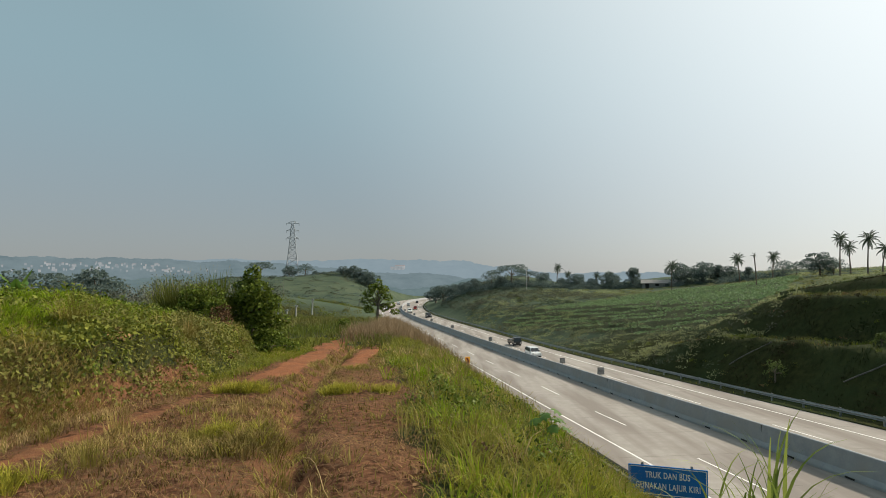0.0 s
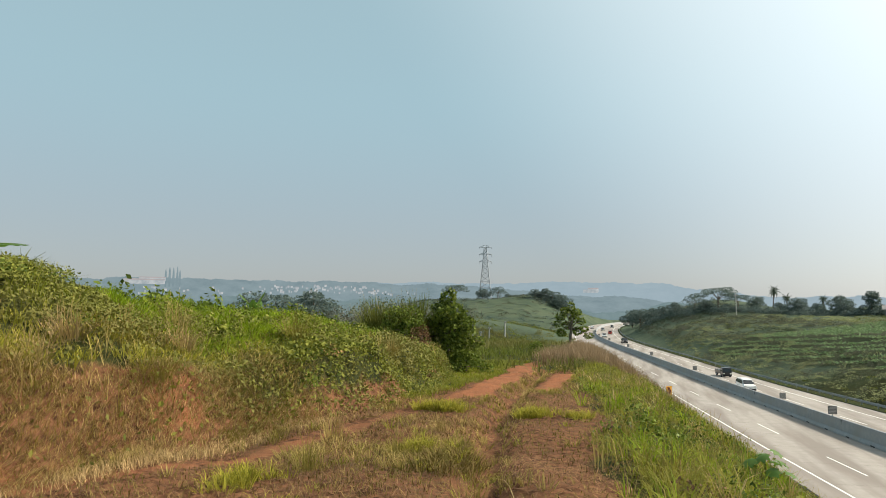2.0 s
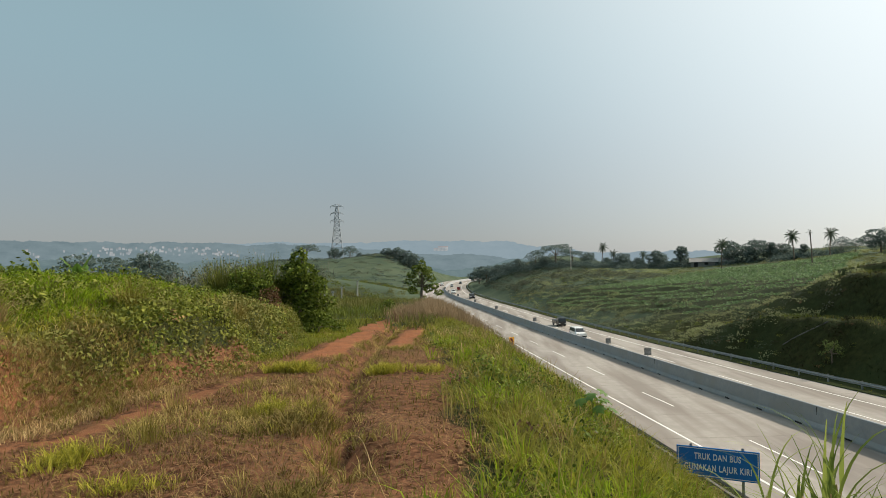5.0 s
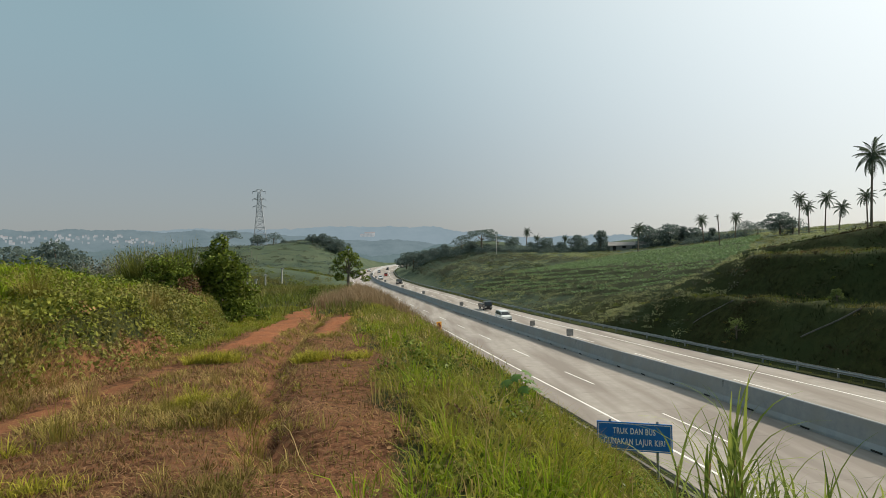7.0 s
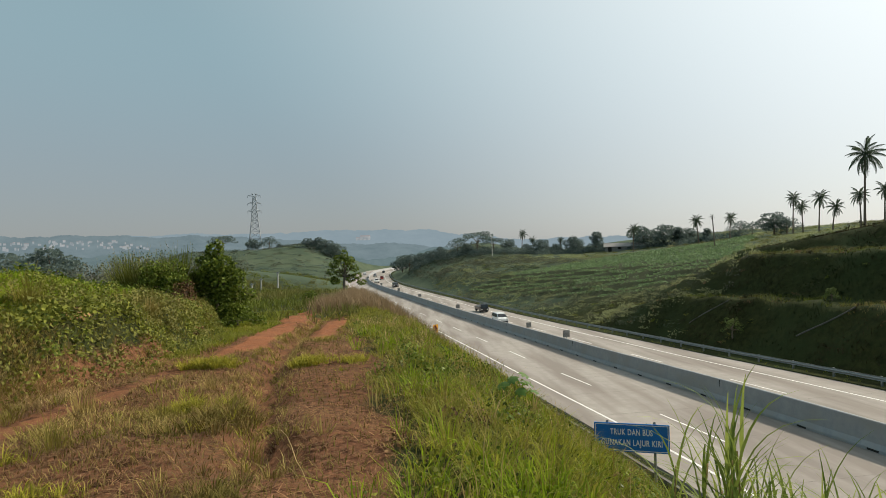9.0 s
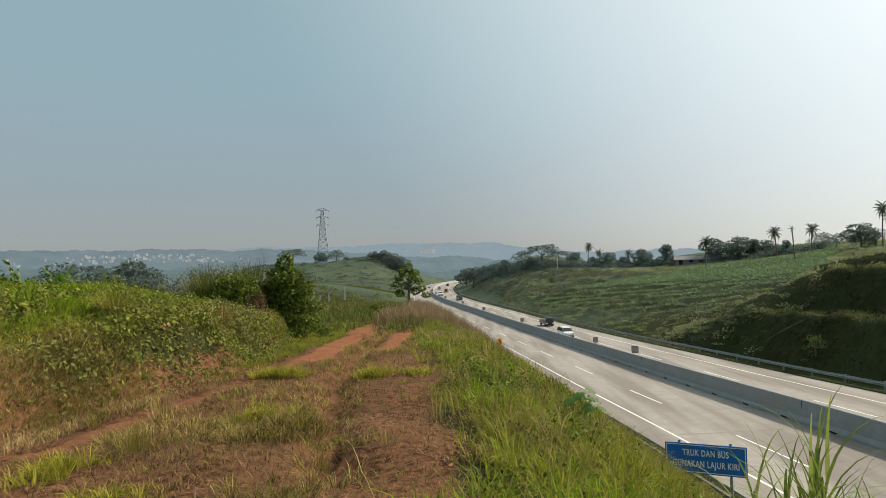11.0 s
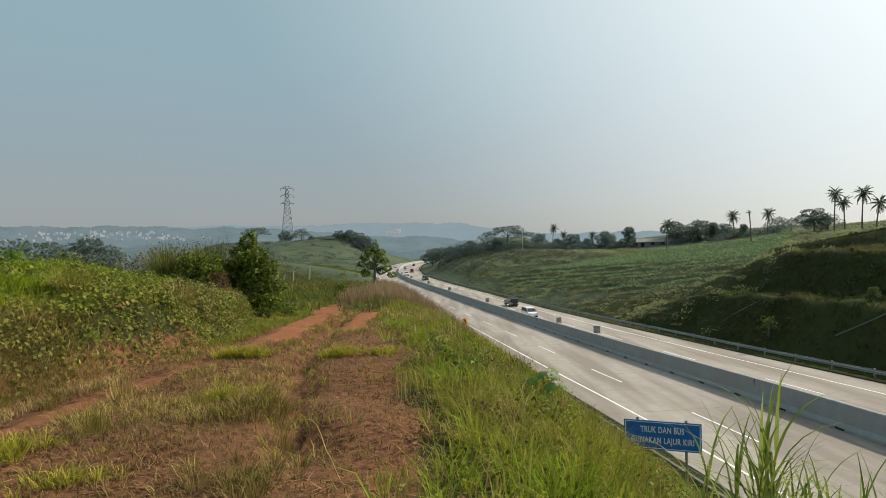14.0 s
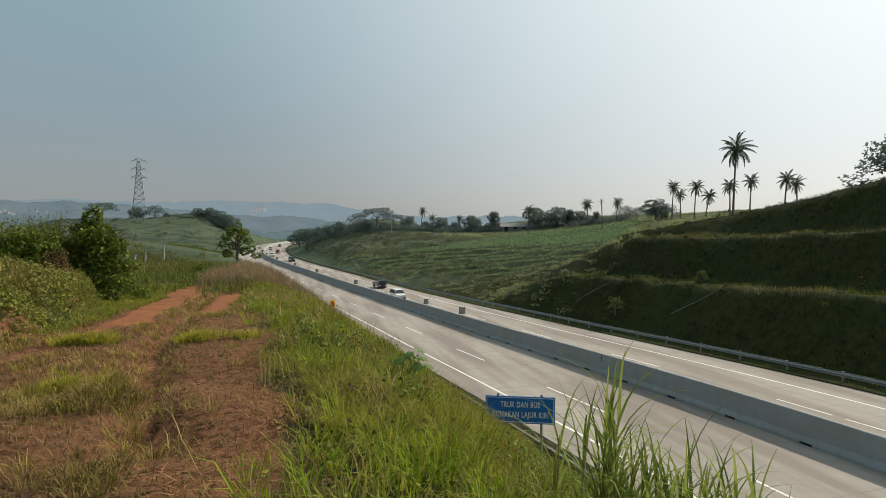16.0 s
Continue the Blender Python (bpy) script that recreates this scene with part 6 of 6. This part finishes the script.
def shed(x, y, length, depth, wall, rise, turn):
    """A long low building with a gabled roof, a door and windows."""
    z0 = float(ground_z(x, y)) - 0.7
    root = tagged(new("shed"), "long low grey-roofed shed behind the crops", "shed")
    root.matrix_basis = pose(x, y, z0, 0, 0, turn)
    bm = bmesh.new()
    box(bm, (-length / 2, -depth / 2, 0), (length / 2, depth / 2, wall))
    part("wall", bm, M_SHED, root)
    for sy in (-1, 1):
        bm = bmesh.new()
        a_ = [bm.verts.new(q_) for q_ in ((-length / 2 - 0.5, sy * (depth / 2 + 0.6), wall - 0.25), (length / 2 + 0.5, sy * (depth / 2 + 0.6), wall - 0.25), (length / 2 + 0.5, 0, wall + rise), (-length / 2 - 0.5, 0, wall + rise))]
        b_ = [bm.verts.new(v_.co + Vector((0, 0, 0.12))) for v_ in a_]
        bm.faces.new(a_)
        bm.faces.new(b_[::-1])
        for i_ in range(4):
            bm.faces.new([a_[i_], a_[(i_ + 1) % 4], b_[(i_ + 1) % 4], b_[i_]])
        bmesh.ops.recalc_face_normals(bm, faces=bm.faces)
        part("roof", bm, M_SHEDROOF, root)
    for k_ in range(4):
        bm = bmesh.new()
        cx = -length / 2 + length * (k_ + 0.5) / 4
        box(bm, (cx - 0.6, -depth / 2 - 0.03, 1.0 if k_ else 0.0), (cx + 0.6, -depth / 2 + 0.05, 2.0))
        part("window" if k_ else "door", bm, M_DARK, root)


shed(76.0, 216.0, 13.0, 6.0, 2.1, 1.0, -18)
root = tagged(new("utility_pole"), "pale utility pole among the crest trees", "pole")
zp = float(ground_z(31.7, 236))
root.matrix_basis = pose(31.7, 236, zp)
v_, f_ = tube_arrays([(0, 0, -0.3), (0, 0, 4), (0, 0, 14.2 - zp)], [0.18, 0.15, 0.11], 7)
mesh_fast("shaft", v_, f_, M_POST, root)
bm = bmesh.new()
box(bm, (-0.7, -0.06, 13.2 - zp), (0.7, 0.06, 13.35 - zp))
part("crossarm", bm, M_POST, root)

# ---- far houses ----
# walls and roofs emit their colour, with haze already mixed into it
M_HOUSE = haze_glow_material("wall_haze_glow", (0.23, 0.27, 0.29), (0.42, 0.435, 0.44), 0.05)
M_ROOF = haze_glow_material("roof_haze_glow", (0.27, 0.27, 0.28), (0.36, 0.32, 0.31), 0.05)


def far_boxes(name, label, spots, material, roof):
    pairs, roofs = [], []
    for az, el, r, w_, h_ in spots:
        a_ = radians(az)
        x_, y_, z_ = r * math.sin(a_), r * math.cos(a_), EYE + r * math.tan(radians(el))
        ca, sa = math.cos(a_), math.sin(a_)
        cor = [(-w_, -4), (w_, -4), (w_, 6), (-w_, 6)]
        pt = [(x_ + u_ * ca + d_ * sa, y_ - u_ * sa + d_ * ca) for u_, d_ in cor]
        ridge_ = [(x_ + u_ * ca + 1 * sa, y_ - u_ * sa + 1 * ca) for u_ in (-w_, w_)]
        v_ = np.array([(*q_, z_ - h_ - 4) for q_ in pt] + [(*q_, z_) for q_ in pt])
        pairs.append((v_, np.array([[0, 1, 5, 4], [1, 2, 6, 5], [2, 3, 7, 6], [3, 0, 4, 7]])))
        rv = np.array([(*q_, z_ + 0.05) for q_ in pt] + [(*q_, z_ + h_ * 0.6) for q_ in ridge_])
        roofs.append((rv, np.array([[0, 1, 5, 4], [2, 3, 4, 5]])))
    stuff(mesh_fast(name, *merge(*pairs), material), label, "houses")
    stuff(mesh_fast("far_roofs", *merge(*roofs), roof), "roofs of a distant hillside town, haze painted into their glow", "roofs")


spots = []
for k in range(110):
    az = -27 + 2.6 * rng.normal() if k < 62 else -36 + 8 * rng.normal()
    az = min(max(az, -52), -15)
    spots.append((az, rng.uniform(0.95, 1.6) - 0.02 * abs(az + 29), 2290, rng.uniform(1.2, 4.5) * rng.uniform(0.7, 1.5), rng.uniform(1.2, 3.0)))
spots += [(-3.97, 1.42, 2200, 18, 7), (-4.2, 1.3, 2200, 24, 4), (-43.2, 1.75, 2200, 60, 8), (-42.6, 1.95, 2230, 40, 6)]
pairs = []
for az, el in ((-41.6, 2.75), (-41.3, 2.95), (-41.0, 2.9), (-40.7, 3.0), (-40.5, 2.7)):
    a_ = radians(az)
    x_, y_, zt = 2250 * math.sin(a_), 2250 * math.cos(a_), EYE + 2250 * math.tan(radians(el))
    zb = EYE + 2250 * math.tan(radians(1.2))
    pairs.append(tube_arrays([(x_, y_, zb), (x_, y_, zb + (zt - zb) * 0.4), (x_, y_, zb + (zt - zb) * 0.8), (x_, y_, zt)], [2.5, 4.0, 2.6, 0.3], 7))
# these trees take the hillside's glowing haze colour
stuff(mesh_fast("far_poplars", *merge(*pairs), M_MID), "row of slender trees on the far ridge, haze painted in", "trees")
far_boxes("far_houses", "white houses of a distant hillside town, haze painted into their glow", spots, M_HOUSE, M_ROOF)

# ---- vehicles ----
M_GLASS = mat("car_glass", (0.015, 0.018, 0.02), (0.025, 0.028, 0.03), 2, 0.08, spec=0.6)
M_TYRE = mat("tyre_rubber", (0.015, 0.015, 0.015), (0.03, 0.03, 0.03), 8, 0.9)
M_RIM = mat("wheel_rim", (0.35, 0.35, 0.36), (0.45, 0.45, 0.46), 6, 0.35, metal=0.7)
M_LAMP = mat("lamp_glass", (0.65, 0.65, 0.62), (0.75, 0.75, 0.72), 6, 0.2)
M_TAIL = mat("tail_lamp", (0.35, 0.02, 0.02), (0.45, 0.03, 0.03), 6, 0.25)
PAINTS = {"white": mat("white_paint", (0.70, 0.70, 0.69), (0.76, 0.76, 0.75), 1, 0.25, spec=0.5), "black": mat("black_paint", (0.02, 0.021, 0.023), (0.03, 0.031, 0.033), 1, 0.2, spec=0.5), "red": mat("red_paint", (0.40, 0.05, 0.035), (0.45, 0.06, 0.04), 1, 0.25, spec=0.5), "silver": mat("silver_paint", (0.36, 0.37, 0.38), (0.42, 0.43, 0.44), 1, 0.25, metal=0.4)}


def car(colour, kind, u, y, toward):
    """A car, van or small truck; x across, its nose to +y, its tyres on the road."""
    L_, W_, H_ = {"mpv": (4.4, 1.7, 1.7), "suv": (4.7, 1.82, 1.8), "truck": (5.6, 1.9, 2.3)}[kind]
    label = {"mpv": f"{colour} people carrier driving on the motorway", "suv": f"{colour} off-road car driving on the motorway", "truck": f"{colour} light truck driving on the motorway"}[kind]
    root = tagged(new({"mpv": "car", "suv": "car", "truck": "truck"}[kind]), label, "car" if kind != "truck" else "truck", "vehicles on the motorway")
    at, turn = on_road(u, y)
    root.matrix_basis = pose(*at, 0, 0, turn + (180 if toward else 0)) @ Matrix.Scale(0.84 if kind == "truck" else 1.0, 4)
    paint = PAINTS[colour]

    def shell(name, outline, half, material, inset=0.0, parent=root):
        bm_ = bmesh.new()
        left_ = [bm_.verts.new((-half + (inset if pz > H_ * 0.6 else 0), py, pz)) for py, pz in outline]
        right_ = [bm_.verts.new((half - (inset if pz > H_ * 0.6 else 0), py, pz)) for py, pz in outline]
        bm_.faces.new(left_)
        bm_.faces.new(right_[::-1])
        for i_ in range(len(outline)):
            j_ = (i_ + 1) % len(outline)
            bm_.faces.new([left_[j_], left_[i_], right_[i_], right_[j_]])
        bmesh.ops.recalc_face_normals(bm_, faces=bm_.faces)
        bmesh.ops.bevel(bm_, geom=list(bm_.edges), offset=0.05, segments=2, affect="EDGES")
        return part(name, bm_, material, parent, smooth=False)

    b = L_ / 2
    if kind == "truck":
        body = shell("cab", ((b, 0.45), (b, 1.15), (b - 0.35, 2.0), (b - 1.6, 2.05), (b - 1.6, 0.45)), W_ / 2, paint, 0.08)
        shell("cargo_bed", ((b - 1.7, 0.6), (b - 1.7, 1.35), (-b, 1.35), (-b, 0.6)), W_ / 2, paint)
        glass = ((b - 0.02 - 0.12, 1.25), (b - 0.30, 1.9), (b - 1.3, 1.9), (b - 1.3, 1.25))
    else:
        nose = 0.95 if kind == "suv" else 0.75
        body = shell("body", ((b, 0.32), (b, 0.78), (b - 0.15, 0.95), (b - nose, 1.06), (b - nose - 0.75, H_ - 0.05), (b - nose - 1.2, H_), (-b + 0.4, H_ - 0.04), (-b + 0.05, 1.05), (-b, 0.6), (-b + 0.05, 0.32)), W_ / 2, paint, 0.16)
        glass = ((b - nose - 0.12, 1.08), (b - nose - 0.72, H_ - 0.13), (-b + 0.52, H_ - 0.13), (-b + 0.22, 1.08))
    # side windows stand a little proud of the shell; front and rear screens
    for sx in (-1, 1):
        bm_ = bmesh.new()
        a_ = [bm_.verts.new((sx * (W_ / 2 - (0.15 if pz > H_ * 0.7 else 0.02) + 0.012), py, pz)) for py, pz in glass]
        c_ = [bm_.verts.new((sx * (W_ / 2 - (0.15 if pz > H_ * 0.7 else 0.02) - 0.03), py, pz)) for py, pz in glass]
        bm_.faces.new(a_)
        bm_.faces.new(c_[::-1])
        for i_ in range(4):
            bm_.faces.new([a_[i_], a_[(i_ + 1) % 4], c_[(i_ + 1) % 4], c_[i_]])
        part("side_window", bm_, M_GLASS, root)
    for name, (y0, z0), (y1, z1), k_ in (("windscreen", glass[0], glass[1], 1), ("rear_window", glass[3], glass[2], -1)):
        bm_ = bmesh.new()
        vs_ = []
        for off in (0.14, 0.06):
            vs_.append([bm_.verts.new((-W_ * 0.40, y0 + k_ * off, z0)), bm_.verts.new((W_ * 0.40, y0 + k_ * off, z0)), bm_.verts.new((W_ * 0.34, y1 + k_ * off, z1)), bm_.verts.new((-W_ * 0.34, y1 + k_ * off, z1))])
        bm_.faces.new(vs_[0])
        bm_.faces.new(vs_[1][::-1])
        for i_ in range(4):
            bm_.faces.new([vs_[0][i_], vs_[0][(i_ + 1) % 4], vs_[1][(i_ + 1) % 4], vs_[1][i_]])
        part(name, bm_, M_GLASS, root)
    for sx in (-1, 1):
        for sy in (-1, 1):
            bm_ = bmesh.new()
            bmesh.ops.create_cone(bm_, cap_ends=True, segments=18, radius1=0.34, radius2=0.34, depth=0.22, matrix=Matrix.Rotation(math.pi / 2, 4, "Y"))
            bmesh.ops.bevel(bm_, geom=[e for e in bm_.edges if len(e.link_faces) == 2 and e.calc_face_angle(0) > 1], offset=0.03, segments=2)
            tyre = part("wheel", bm_, M_TYRE, root)
            tyre.matrix_basis = pose(sx * (W_ / 2 - 0.1), sy * L_ * 0.29, 0.34)
            bm_ = bmesh.new()
            bmesh.ops.create_cone(bm_, cap_ends=True, segments=14, radius1=0.2, radius2=0.17, depth=0.03, matrix=Matrix.Translation((sx * 0.115, 0, 0)) @ Matrix.Rotation(sx * math.pi / 2, 4, "Y"))
            part("rim", bm_, M_RIM, tyre)
        for name, py, m_ in (("headlight", b, M_LAMP), ("tail_light", -b, M_TAIL)):
            bm_ = bmesh.new()
            box(bm_, (sx * W_ * 0.36 - 0.17, py - 0.04, 0.72), (sx * W_ * 0.36 + 0.17, py + 0.04, 0.92))
            part(name, bm_, m_, root)
    bm_ = bmesh.new()
    box(bm_, (-W_ * 0.45, -b - 0.05, 0.28), (W_ * 0.45, -b + 0.08, 0.5))
    part("bumper", bm_, M_TYRE, root)
    bm_ = bmesh.new()
    box(bm_, (-W_ * 0.45, b - 0.08, 0.28), (W_ * 0.45, b + 0.05, 0.5))
    part("bumper", bm_, M_TYRE, root)


for colour, kind, u, y, toward in (("white", "mpv", 3.4, 101, True), ("black", "truck", 6.8, 124, True), ("black", "suv", 6.8, 226, True), ("white", "suv", 3.4, 268, True), ("red", "truck", 6.9, 300, True), ("silver", "mpv", 3.5, 345, True), ("white", "mpv", -3.2, 372, False), ("black", "mpv", 6.8, 400, True), ("white", "truck", -6.4, 300, False)):
    car(colour, kind, u, y, toward)
